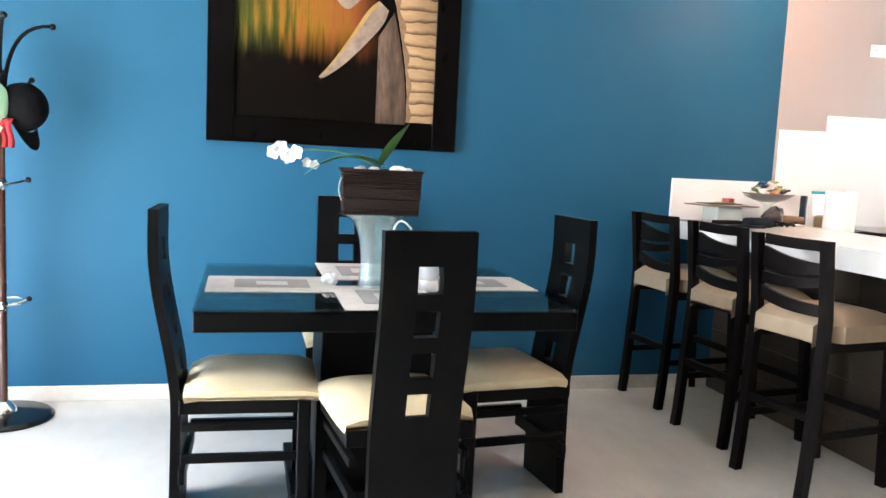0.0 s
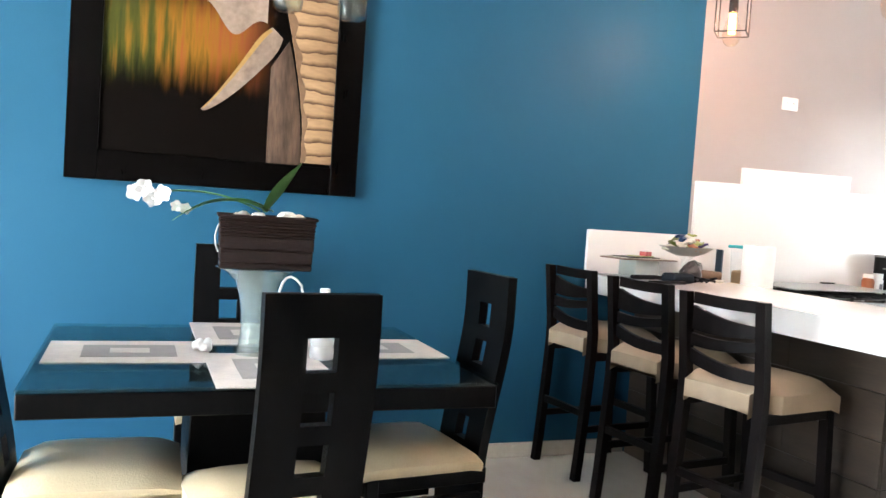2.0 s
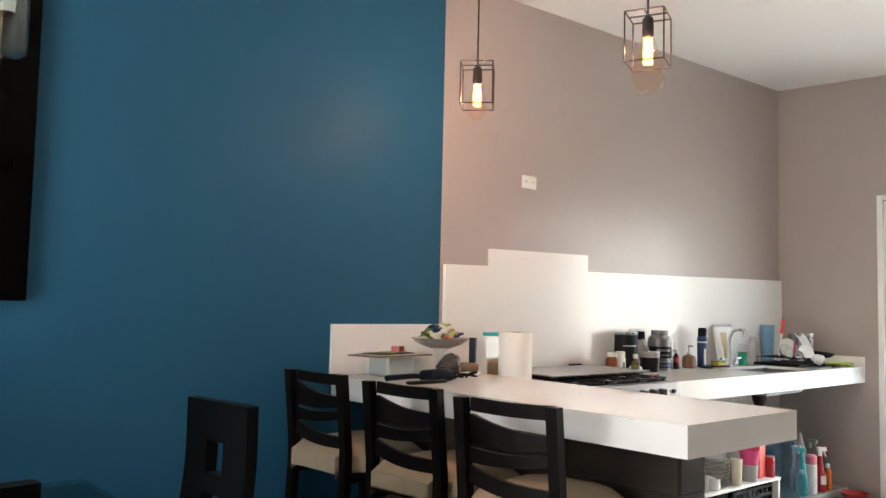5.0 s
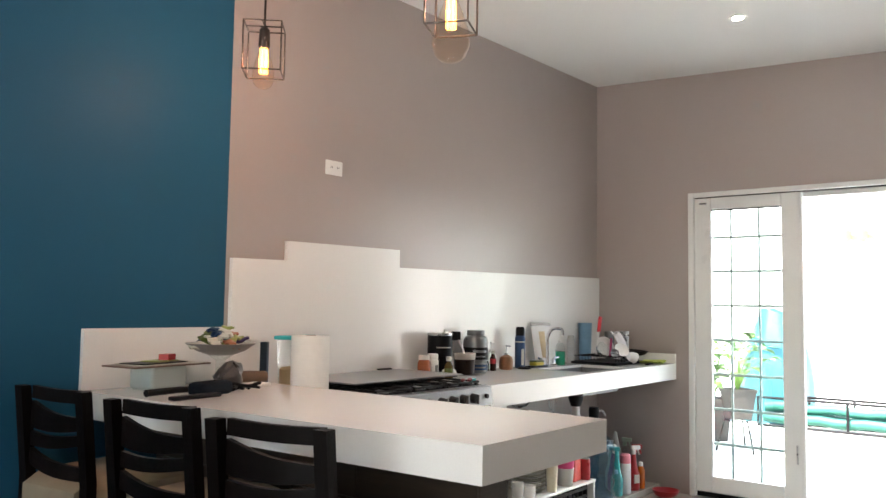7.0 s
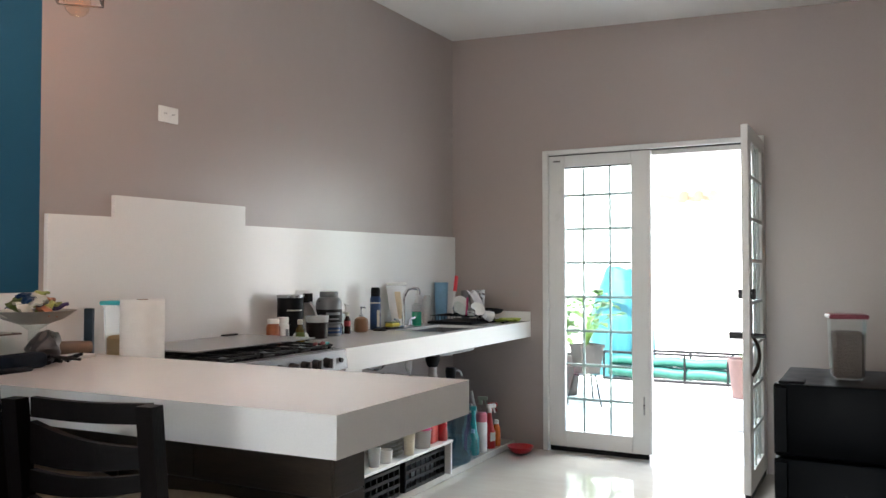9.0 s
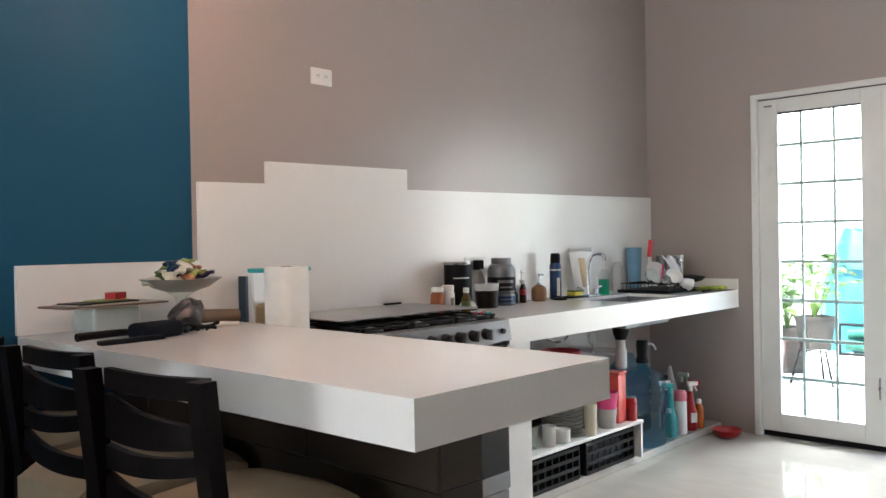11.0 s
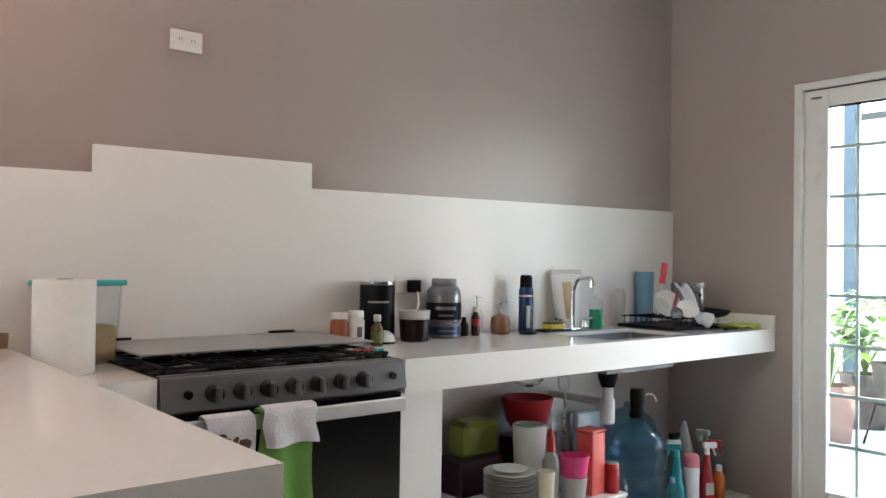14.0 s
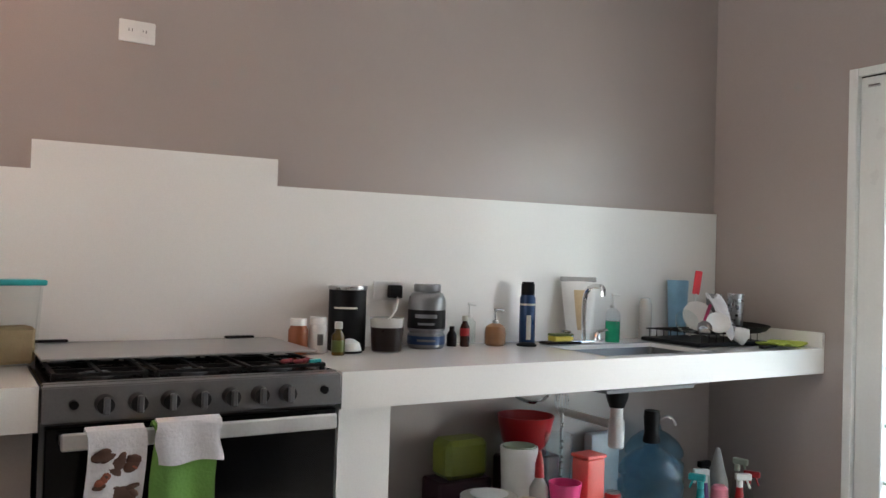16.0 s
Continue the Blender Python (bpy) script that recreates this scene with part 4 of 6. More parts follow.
mx.inputs[6].default_value = (0.0024, 0.0016, 0.0012, 1)
l.new(mul2.outputs[0], mx.inputs[0])
l.new(rp.outputs[0], mx.inputs[7])
l.new(mx.outputs[2], n["Principled BSDF"].inputs["Base Color"])
n["Principled BSDF"].inputs["Roughness"].default_value = 0.4
n["Principled BSDF"].inputs["Specular IOR Level"].default_value = 0.05
part("canvas", bx(-W + F - 0.002, -0.024, F - 0.002, W - F + 0.002, -0.004, H - F + 0.002), canvas, pic, "dark canvas with streaked orange and green glow")
TAN = mat("tan_oil_paint", (0.40, 0.26, 0.14), (0.22, 0.135, 0.07), 0.45, scale=3, fine=22, bump=0.05, stretch=(1, 1, 4), spec=0.25)
tn = TAN.node_tree
wv, wr, wm = tn.nodes.new("ShaderNodeTexWave"), tn.nodes.new("ShaderNodeValToRGB"), tn.nodes.new("ShaderNodeMix")
wv.bands_direction, wv.wave_profile = "Z", "SAW"
wv.inputs["Scale"].default_value, wv.inputs["Distortion"].default_value, wv.inputs["Detail Scale"].default_value = 5.6, 2.2, 2.0
wm.data_type, wm.blend_type = "RGBA", "MULTIPLY"
wm.inputs[0].default_value = 1.0
wr.color_ramp.elements[0].color, wr.color_ramp.elements[0].position = (0.16, 0.11, 0.08, 1), 0.02
wr.color_ramp.elements[1].color, wr.color_ramp.elements[1].position = (1, 1, 1, 1), 0.35
src = tn.nodes["Principled BSDF"].inputs["Base Color"].links[0].from_socket
tn.links.new(next(q for q in tn.nodes if q.type == "TEX_COORD").outputs["Object"], wv.inputs["Vector"])
tn.links.new(wv.outputs["Fac"], wr.inputs[0])
tn.links.new(src, wm.inputs[6])
tn.links.new(wr.outputs[0], wm.inputs[7])
tn.links.new(wm.outputs[2], tn.nodes["Principled BSDF"].inputs["Base Color"])
UMBER = mat("umber_oil_paint", (0.13, 0.082, 0.056), (0.03, 0.019, 0.012), 0.45, scale=5, fine=22, bump=0.05, stretch=(4, 1, 0.8), spec=0.25)
IVORY = mat("ivory_oil_paint", (0.33, 0.255, 0.20), (0.13, 0.092, 0.07), 0.45, scale=7, fine=40, bump=0.03, spec=0.25)


def relief(name, fn, nu, nv, material, label):
    bm = bmesh.new()
    sheet(bm, fn, nu, nv, 0.003)
    part(name, bm, material, pic, label)


def trunk(u, v):
    z = 0.135 + 0.93 * v
    left = 0.345 - 0.17 * max(0.0, (v - 0.14) / 0.86) ** 1.4 - 0.0
    right = 0.486
    x = left + (right - left) * u
    ridge = 0.006 * abs(math.sin(34 * v + 1.2 * math.sin(3 * u))) + 0.018 * math.sin(math.pi * (0.1 + 0.8 * u))
    return (x, -0.026 - ridge, z)


relief("painted_form", trunk, 10, 150, TAN, "tan ridged painted column")


def trunk_edge(u, v):
    x, y, z = trunk(0.16 * u * (0.7 + 0.3 * math.sin(41 * v)) + 0.004, v)
    return (x, y - 0.003, z)


relief("painted_form", trunk_edge, 3, 120, mat("sepia_oil_paint", (0.20, 0.12, 0.065), (0.10, 0.058, 0.032), 0.45, scale=9, fine=40, bump=0.03, spec=0.2), "dark painted edge of the tan column")
relief("painted_form", lambda u, v: (0.195 + (0.15 - 0.075 * v ** 2) * u, -0.0275 - 0.006 * math.sin(math.pi * u), 0.118 + 0.42 * v + 0.12 * v * u), 6, 20, UMBER, "brown painted column")


def tusk(u, v):
    t = v
    cx = -0.085 + 0.30 * t
    cz = 0.325 + 0.36 * t ** 1.25
    w = (0.054 * t ** 0.75 + 0.002) * (1 - 0.45 * max(0.0, (t - 0.8) / 0.2) ** 2)
    return (cx - 0.75 * w * (u - 0.5) * 2, -0.034 - 0.006 * math.sin(math.pi * u), cz + 0.66 * w * (u - 0.5) * 2)


relief("painted_form", tusk, 6, 24, IVORY, "ivory tapered painted shape")


def gilt(u, v):
    x, y, z = tusk(0.80 + 0.20 * u, 0.02 + 0.96 * v)
    return (x, y - 0.004, z)


relief("painted_form", gilt, 3, 24, mat("gold_oil_paint", (0.36, 0.22, 0.065), (0.22, 0.13, 0.045), 0.45, scale=9, fine=40, bump=0.03, spec=0.25), "golden painted edge of the ivory shape")
relief("painted_form", lambda u, v: (-0.12 + 0.29 * u, -0.028, 0.79 - 0.08 * u + 0.03 * math.sin(9 * u) * (1 - v) + 0.20 * v - 0.06 * math.sin(math.pi * u) * (1 - v)), 24, 8, IVORY, "pale soft painted patch")

# ---- coat stand ----
DRED = plain("deep_red_cloth", (0.30, 0.012, 0.02), 0.9)
cs = thing("coat_stand", (-0.760, 3.965, 0), "dark coat stand with steel rings and curved hooks", "coat stand")
part("base", lt([(0.20, 0.0), (0.205, 0.008), (0.19, 0.022), (0.06, 0.034), (0.001, 0.035)], 40), BLACK, cs, "heavy round black base")
part("collar", lt([(0.055, 0.034), (0.05, 0.05), (0.028, 0.075), (0.021, 0.08)], 20), CHROME, cs, "steel collar")
part("pole", tb([(0, 0, 0.03), (0, 0, 1.50)], 0.019, 14), plain("mahogany_pole", (0.05, 0.018, 0.012), 0.25), cs, "reddish brown pole")
for z in (0.50, 1.02):
    part("collar", lt([(0.021, z - 0.02), (0.028, z - 0.012), (0.028, z + 0.012), (0.021, z + 0.02)], 16), CHROME, cs)
bm = bmesh.new()
tube(bm, [(0.10 * math.cos(a), 0.10 * math.sin(a), 0.52) for a in [k * math.pi / 12 for k in range(25)]], 0.005, 6)
part("umbrella_ring", bm, CHROME, cs, "steel umbrella ring")
for k in range(4):
    a = k * math.pi / 2 + 0.35
    c, d = math.cos(a), math.sin(a)
    for z in (0.50, 1.02):
        part("peg", tb([(0.02 * c, 0.02 * d, z), (0.10 * c, 0.10 * d, z + 0.022)], 0.005, 6), CHROME, cs)
        bm = bmesh.new()
        bmesh.ops.create_icosphere(bm, subdivisions=2, radius=0.013, matrix=Matrix.Translation((0.105 * c, 0.105 * d, z + 0.024)))
        part("knob", bm, BLACKP, cs)
    hk = part("hook", tb(arc((0.015 * c, 0.015 * d, 1.36), (0.02 * c, 0.02 * d, 1.70), (0.20 * c, 0.20 * d, 1.70), 10), 0.010, 8, 0.007), BLACKP, cs, "curved black hook")
    bm = bmesh.new()
    bmesh.ops.create_icosphere(bm, subdivisions=2, radius=0.014, matrix=Matrix.Translation((0.205 * c, 0.205 * d, 1.70)))
    part("knob", bm, BLACKP, hk)
    hk = part("hook", tb(arc((0.015 * c, 0.015 * d, 1.36), (0.05 * c, 0.05 * d, 1.38), (0.12 * c, 0.12 * d, 1.465), 8), 0.007, 8), BLACKP, cs, "short black hook")
    bm = bmesh.new()
    bmesh.ops.create_icosphere(bm, subdivisions=2, radius=0.013, matrix=Matrix.Translation((0.122 * c, 0.122 * d, 1.468)))
    part("knob", bm, BLACKP, hk)


def cap(at, up, material, label, brim):
    c = thing("baseball_cap", at, label, "cap")
    top, front = Vector(up).normalized(), Vector(brim)
    front = (front - top * front.dot(top)).normalized()
    c.matrix_world = Matrix.Translation(at) @ Matrix((front.cross(top), -front, top)).transposed().to_4x4()
    bm = bmesh.new()
    lathe(bm, [(0.088, 0.0), (0.092, 0.03), (0.089, 0.055), (0.081, 0.080), (0.067, 0.102), (0.047, 0.118), (0.024, 0.127), (0.007, 0.129), (0.006, 0.134), (0.001, 0.135)], 24, squash=1.1)
    part("crown", bm, material, c)
    bm = bmesh.new()
    sheet(bm, lambda u, v: ((0.085 - 0.01 * v) * math.cos(math.pi * u), -0.02 - (0.085 + 0.075 * v) * math.sin(math.pi * u), 0.004 + 0.012 * math.sin(math.pi * u) * (1 - v)), 16, 4, 0.004)
    part("brim", bm, material, c)
    return c


cap((-0.678, 3.90, 1.335), (0.80, -0.35, 0.42), plain("black_cap_cloth", (0.004, 0.004, 0.0045), 0.9, bump=0.05, spec=0.08), "black baseball cap hanging from the coat stand", (0.35, -0.1, -0.93))
cap((-0.775, 3.85, 1.335), (0.05, -0.75, 0.65), plain("mint_cap_cloth", (0.36, 0.62, 0.40), 0.9, bump=0.05), "pale mint green cap hanging from the coat stand", (0.1, -0.45, -0.9))
towel("red_cloth", -0.705, -0.668, 1.185, 1.285, 3.80, DRED, "small red cloth hanging from the coat stand", 0.008, 4)

# ---- fridge ----
fr = thing("small_fridge", (4.20, 1.14, 0), "low dark two-door refrigerator against the kitchen wall", "refrigerator")
part("body", bx(0.045, 0, 0.02, 0.60, 0.598, 0.850, bevel=0.006), FRIDGE, fr)
for z0, z1, nm in ((0.03, 0.612, "door"), (0.622, 0.868, "freezer_door")):
    d = part(nm, bx(-0.012, 0.0, z0, 0.042, 0.60, z1, bevel=0.008, seg=2), FRIDGE, fr)
    part("handle_strip", bx(-0.020, 0.555, z0 + 0.01, -0.011, 0.597, z1 - 0.01, bevel=0.003), FRIDGE, d)
part("top_panel", bx(0.045, 0.005, 0.8505, 0.59, 0.594, 0.862, bevel=0.004), BLACKP, fr)
part("hinge_cover", bx(0.0, 0.50, 0.8685, 0.09, 0.585, 0.877, bevel=0.004), BLACKP, fr)
for x in (0.08, 0.54):
    for y in (0.06, 0.54):
        part("foot", bx(x - 0.02, y - 0.02, 0, x + 0.02, y + 0.02, 0.022), BLACKP, fr)


def dry_box(at, rz, lid, fill, label, w=0.16, d=0.10, h=0.255, level=0.6, lidname="lid"):
    c = thing("food_container", at, label, "container", rz)
    bm = bmesh.new()
    for s, z0, z1 in ((0.92, 0, h),):
        v = [bm.verts.new((sx * w / 2 * k, sy * d / 2 * k, z)) for z, k in ((0.002, 0.90), (h - 0.016, 1.0)) for sx, sy in ((-1, -1), (1, -1), (1, 1), (-1, 1))]
        for f in ((3, 2, 1, 0), (0, 1, 5, 4), (1, 2, 6, 5), (2, 3, 7, 6), (3, 0, 4, 7)):
            bm.faces.new([v[i] for i in f])
    bmesh.ops.bevel(bm, geom=bm.edges[:], offset=0.012, segments=3, affect="EDGES")
    part("tub", bm, CLEARP, c, "clear plastic tub")
    part("contents", bx(-w * 0.435, -d * 0.425, 0.008, w * 0.435, d * 0.425, h * level, bevel=0.01), fill, c, "dry food inside")
    part(lidname, bx(-w / 2 - 0.006, -d / 2 - 0.006, h - 0.016, w / 2 + 0.006, d / 2 + 0.006, h, bevel=0.004), lid, c)
    return c


dry_box((4.45, 1.515, 0.8625), 10, plain("maroon_lid", (0.22, 0.03, 0.05), 0.4), CEREALD, "clear plastic food container with a maroon lid on the fridge", w=0.11, d=0.118, h=0.238, level=0.74)

# ---- sink ----
x0, x1, y0, y1 = SINK
sk = thing("kitchen_sink", (0, 0, 0), "inset stainless steel sink in the white worktop", "sink")
bm = bmesh.new()
zt = COUNTER + 0.003
rim = [bm.verts.new(p) for p in ((x0 - 0.025, y0 - 0.025, zt - 0.002), (x1 + 0.025, y0 - 0.025, zt - 0.002), (x1 + 0.025, y1 + 0.025, zt - 0.002), (x0 - 0.025, y1 + 0.025, zt - 0.002))]
top = [bm.verts.new(p) for p in ((x0 + 0.004, y0 + 0.004, zt), (x1 - 0.004, y0 + 0.004, zt), (x1 - 0.004, y1 - 0.004, zt), (x0 + 0.004, y1 - 0.004, zt))]
bot = [bm.verts.new(p) for p in ((x0 + 0.03, y0 + 0.03, zt - 0.155), (x1 - 0.03, y0 + 0.03, zt - 0.155), (x1 - 0.03, y1 - 0.03, zt - 0.155), (x0 + 0.03, y1 - 0.03, zt - 0.155))]
for a, b in ((rim, top), (top, bot)):
    for i in range(4):
        bm.faces.new((a[i], a[(i + 1) % 4], b[(i + 1) % 4], b[i]))
bm.faces.new(bot)
bmesh.ops.bevel(bm, geom=[e for e in bm.edges if all(v in top + bot for v in e.verts)], offset=0.02, segments=3, affect="EDGES")
# basin steel is darker and less metallic than the other fittings
part("basin", bm, mat("dark_sink_steel", (0.20, 0.20, 0.20), (0.13, 0.13, 0.135), 0.42, 0.7, scale=4, fine=120, bump=0.006), sk)
part("drain", lt([(0.035, zt - 0.153), (0.03, zt - 0.150), (0.001, zt - 0.151)], 18, cx=5.60, cy=3.85), CHROME, sk)
part("trap_collar", lt([(0.03, 0.66), (0.045, 0.70), (0.05, 0.742)], 18, cx=5.60, cy=3.85), BLACKP, sk, "black drain collar")
part("drain_pipe", lt([(0.026, 0.495), (0.033, 0.503), (0.033, 0.60), (0.026, 0.615), (0.026, 0.69)], 18, cx=5.60, cy=3.85), PVC, sk, "white plastic bottle trap")
part("waste_pipe", tb([(5.60, 3.87, 0.585), (5.60, 4.198, 0.585)], 0.017, 12), PVC, sk, "white plastic waste pipe")
part("water_hose", tb(arc((5.52, 4.10, 0.78), (5.42, 4.10, 0.56), (5.30, 4.19, 0.70), 10), 0.007, 6), STEEL, sk)
fc = thing("faucet", (5.592, 4.055, COUNTER), "chrome gooseneck kitchen faucet with two handles", "faucet")
part("base_plate", bx(-0.095, -0.022, 0, 0.095, 0.022, 0.014, bevel=0.006, seg=2), CHROME, fc)
part("spout", tb([(0, 0, 0.012), (0, 0.002, 0.08), (0, 0.002, 0.15)] + arc((0, 0, 0.185), (0.0, -0.012, 0.245), (0.005, -0.062, 0.247), 7) + [(0.008, -0.085, 0.246)] + arc((0.01, -0.095, 0.244), (0.011, -0.103, 0.240), (0.011, -0.103, 0.222), 3), 0.0105, 10), CHROME, fc)
part("aerator", tb([(0.011, -0.103, 0.226), (0.011, -0.103, 0.205)], 0.0125, 10), CHROME, fc)
for s in (-1, 1):
    hd = part("valve", lt([(0.018, 0.014), (0.016, 0.04), (0.012, 0.045)], 14, cx=s * 0.075), CHROME, fc)
    part("handle", tb([(s * 0.075, 0, 0.048), (s * 0.125, -0.01, 0.056)], 0.007, 8), CHROME, hd)


# ---- jars and bottles ----
def bottle(name, at, prof, material, label, category="bottle", extra=(), rz=0):
    b = thing(name, at, label, category, rz)
    part("body", lt(prof, 22), material, b)
    for nm, bm, m, lb in extra:
        part(nm, bm, m, b, lb)
    return b


def pump(z, h=0.05, s=0.04):
    bm = bmesh.new()
    tube(bm, [(0, 0, z), (0, 0, z + h)], 0.004, 8)
    tube(bm, [(0, 0, z), (0, 0, z + 0.012)], 0.013, 12)
    tube(bm, [(-0.006, 0, z + h), (s, 0, z + h - 0.004)], 0.005, 8)
    return bm


def wrap(rad, a0, a1, z0, z1):
    """A thin label bent round a bottle, a0 to a1 in degrees from its front."""
    bm = bmesh.new()
    sheet(bm, lambda u, v: (rad * math.sin(radians(a0 + (a1 - a0) * u)), -rad * math.cos(radians(a0 + (a1 - a0) * u)), z0 + (z1 - z0) * v), 10, 1, 0.0007)
    return bm


Z = COUNTER + 0.0005
bottle("spice_jar", (4.292, 4.03, Z), [(0.031, 0), (0.034, 0.006), (0.034, 0.082), (0.026, 0.098)], ORANGE, "glass jar of orange spice with a white lid", "jar", [("lid", lt([(0.029, 0.098), (0.029, 0.118), (0.027, 0.121)], 20), PVC, "")])
bottle("pill_bottle", (4.364, 4.03, Z), [(0.030, 0), (0.032, 0.004), (0.032, 0.088), (0.025, 0.099)], PVC, "white plastic pill bottle with printed marks", "bottle", [("cap", lt([(0.029, 0.099), (0.029, 0.123), (0.027, 0.126)], 20), PVC, ""), ("print", wrap(0.0328, -25, 12, 0.03, 0.068), GRSTEEL, "grey printed block")])
bottle("amber_bottle", (4.408, 3.955, Z), [(0.021, 0), (0.023, 0.003), (0.023, 0.066), (0.011, 0.084), (0.011, 0.092)], AMBER, "small amber glass bottle with an olive label", "bottle", [("cap", lt([(0.014, 0.090), (0.014, 0.112), (0.012, 0.114)], 16), LABEL, ""), ("label", lt([(0.0236, 0.012), (0.0236, 0.052)], 22), OLIVE, "dull olive paper label")])
bottle("white_canister_lid", (4.47, 4.0, Z), [(0.042, 0), (0.044, 0.012), (0.036, 0.036), (0.018, 0.048), (0.001, 0.051)], PVC, "white domed plastic measuring lid on the worktop", "lid", [("grip", lt([(0.0445, 0.002), (0.0455, 0.010)], 22), BLACKP, "")])
bottle("black_canister", (4.50, 4.09, Z), [(0.066, 0), (0.068, 0.006), (0.068, 0.218), (0.066, 0.222)], BLACKP, "tall glossy black tin canister with a steel rim", "canister", [("rim", lt([(0.0695, 0.219), (0.071, 0.224), (0.071, 0.232), (0.066, 0.234)], 28), STEEL, "steel rim"), ("stripe", wrap(0.0690, -66, 6, 0.152, 0.158), LABEL, "pale printed bar")])
bottle("coffee_cup", (4.622, 4.01, Z), [(0.050, 0.0), (0.053, 0.004), (0.062, 0.122), (0.059, 0.122), (0.050, 0.008), (0.001, 0.008)], FROST, "clear plastic cup of dark coffee", "cup", [("coffee", lt([(0.0540, 0.004), (0.0602, 0.088), (0.0592, 0.0885), (0.053, 0.0042)], 22), COFFEE, "dark coffee"), ("cord", tb(arc((-0.01, 0.0, 0.105), (0.06, 0.04, 0.13), (0.10, 0.11, 0.17), 8) + arc((0.105, 0.12, 0.18), (0.11, 0.14, 0.215), (0.07, 0.165, 0.215), 6), 0.004, 6), PVC, "white cord to the socket")])
so = thing("counter_socket", (4.70, 4.178, 1.115), "white socket with a black plug on the backsplash", "socket")
part("cover_plate", bx(-0.057, -0.008, -0.036, 0.057, 0, 0.036, bevel=0.003), PVC, so)
part("plug", bx(0.0, -0.045, -0.03, 0.05, -0.008, 0.02, bevel=0.004), BLACKP, so, "black plug")
SILVER = plain("silver_grey_plastic", (0.20, 0.205, 0.215), 0.3, 0.4)
bottle("supplement_tub", (4.83, 4.085, Z), [(0.064, 0), (0.071, 0.008), (0.072, 0.052), (0.066, 0.058), (0.066, 0.064), (0.072, 0.070), (0.072, 0.150), (0.073, 0.165), (0.070, 0.190), (0.060, 0.207), (0.049, 0.214)], SILVER, "silver grey supplement tub with dark label bands", "tub",
       [("cap", lt([(0.050, 0.213), (0.052, 0.216), (0.052, 0.238), (0.049, 0.243)], 26), SILVER, "ribbed grey screw lid"), ("label", lt([(0.0728, 0.076), (0.0728, 0.146)], 28), BLACKP, "black wrap label"), ("label", lt([(0.0728, 0.016), (0.0728, 0.048)], 28), NAVY, "navy wrap label"),
        ("print", wrap(0.0737, -66, 2, 0.116, 0.130), SILVER, "pale printed bar"), ("print", wrap(0.0737, -56, -6, 0.090, 0.098), SILVER, "grey printed bar"), ("print", wrap(0.0737, -58, -2, 0.028, 0.036), SILVER, "pale printed bar")])
bottle("sauce_bottle", (4.955, 4.10, Z), [(0.019, 0), (0.020, 0.003), (0.020, 0.045), (0.010, 0.062), (0.010, 0.078)], COFFEE, "small dark sauce bottle", "bottle")
bottle("sauce_bottle", (5.002, 4.08, Z), [(0.018, 0), (0.019, 0.003), (0.019, 0.075), (0.010, 0.095), (0.010, 0.102)], plain("brown_sauce", (0.05, 0.018, 0.012), 0.2), "small hot sauce bottle with a red label", "bottle", [("label", lt([(0.0197, 0.042), (0.0197, 0.072)], 20), RED, "red label"), ("cap", lt([(0.012, 0.100), (0.012, 0.120)], 14), LABEL, "")])
bottle("clear_dispenser", (5.055, 4.13, Z), [(0.024, 0), (0.026, 0.004), (0.026, 0.09), (0.012, 0.108)], GLASS, "clear glass soap dispenser", "dispenser", [("pump", pump(0.108, 0.055, 0.03), PVC, "")])
bottle("clay_dispenser", (5.152, 4.085, Z), [(0.036, 0), (0.042, 0.008), (0.043, 0.05), (0.038, 0.075), (0.016, 0.088)], BROWN, "brown ceramic soap dispenser with steel pump", "dispenser", [("pump", pump(0.088, 0.055), STEEL, "steel pump")])
bottle("aerosol_can", (5.315, 4.09, Z), [(0.031, 0), (0.033, 0.003), (0.033, 0.190), (0.026, 0.206)], NAVY, "tall blue aerosol can with a black cap", "aerosol", [("cap", lt([(0.028, 0.203), (0.028, 0.245), (0.023, 0.257)], 20), BLACKP, ""), ("print", wrap(0.0338, -42, -10, 0.02, 0.12), LABEL, "pale printed block"), ("band", lt([(0.0336, 0.160), (0.0336, 0.168)], 22), LABEL, "pale band")])
solo("jar_coaster", lt([(0.04, 0), (0.042, 0.006), (0.03, 0.012), (0.001, 0.012)], 20), BLACKP, "flat black plastic coaster beside the aerosol", "coaster", at=(5.27, 4.03, Z))
pk = thing("food_packet", (5.61, 4.12, Z), "translucent white squeeze pouch with tan contents leaning on the backsplash", "packet")
pk.matrix_world = pose(5.605, 4.092, Z, 0, 0, -20) @ pose(0, 0, 0, -8, 0, 0)


def pouch(bm, x0, x1, z0, z1, t0, t1):
    """A flat bag, fuller at its foot, wider at its top."""
    def skin(side):
        def fn(u, v):
            w = x0 + (x1 - x0) * v ** 0.7
            return ((u - 0.5) * 2 * w, side * (t0 + (t1 - t0) * v) * math.sin(math.pi * u) ** 0.6, z0 + (z1 - z0) * v)
        return fn
    for side in (-1, 1):
        sheet(bm, skin(side), 12, 14)
    bmesh.ops.remove_doubles(bm, verts=bm.verts, dist=0.0005)


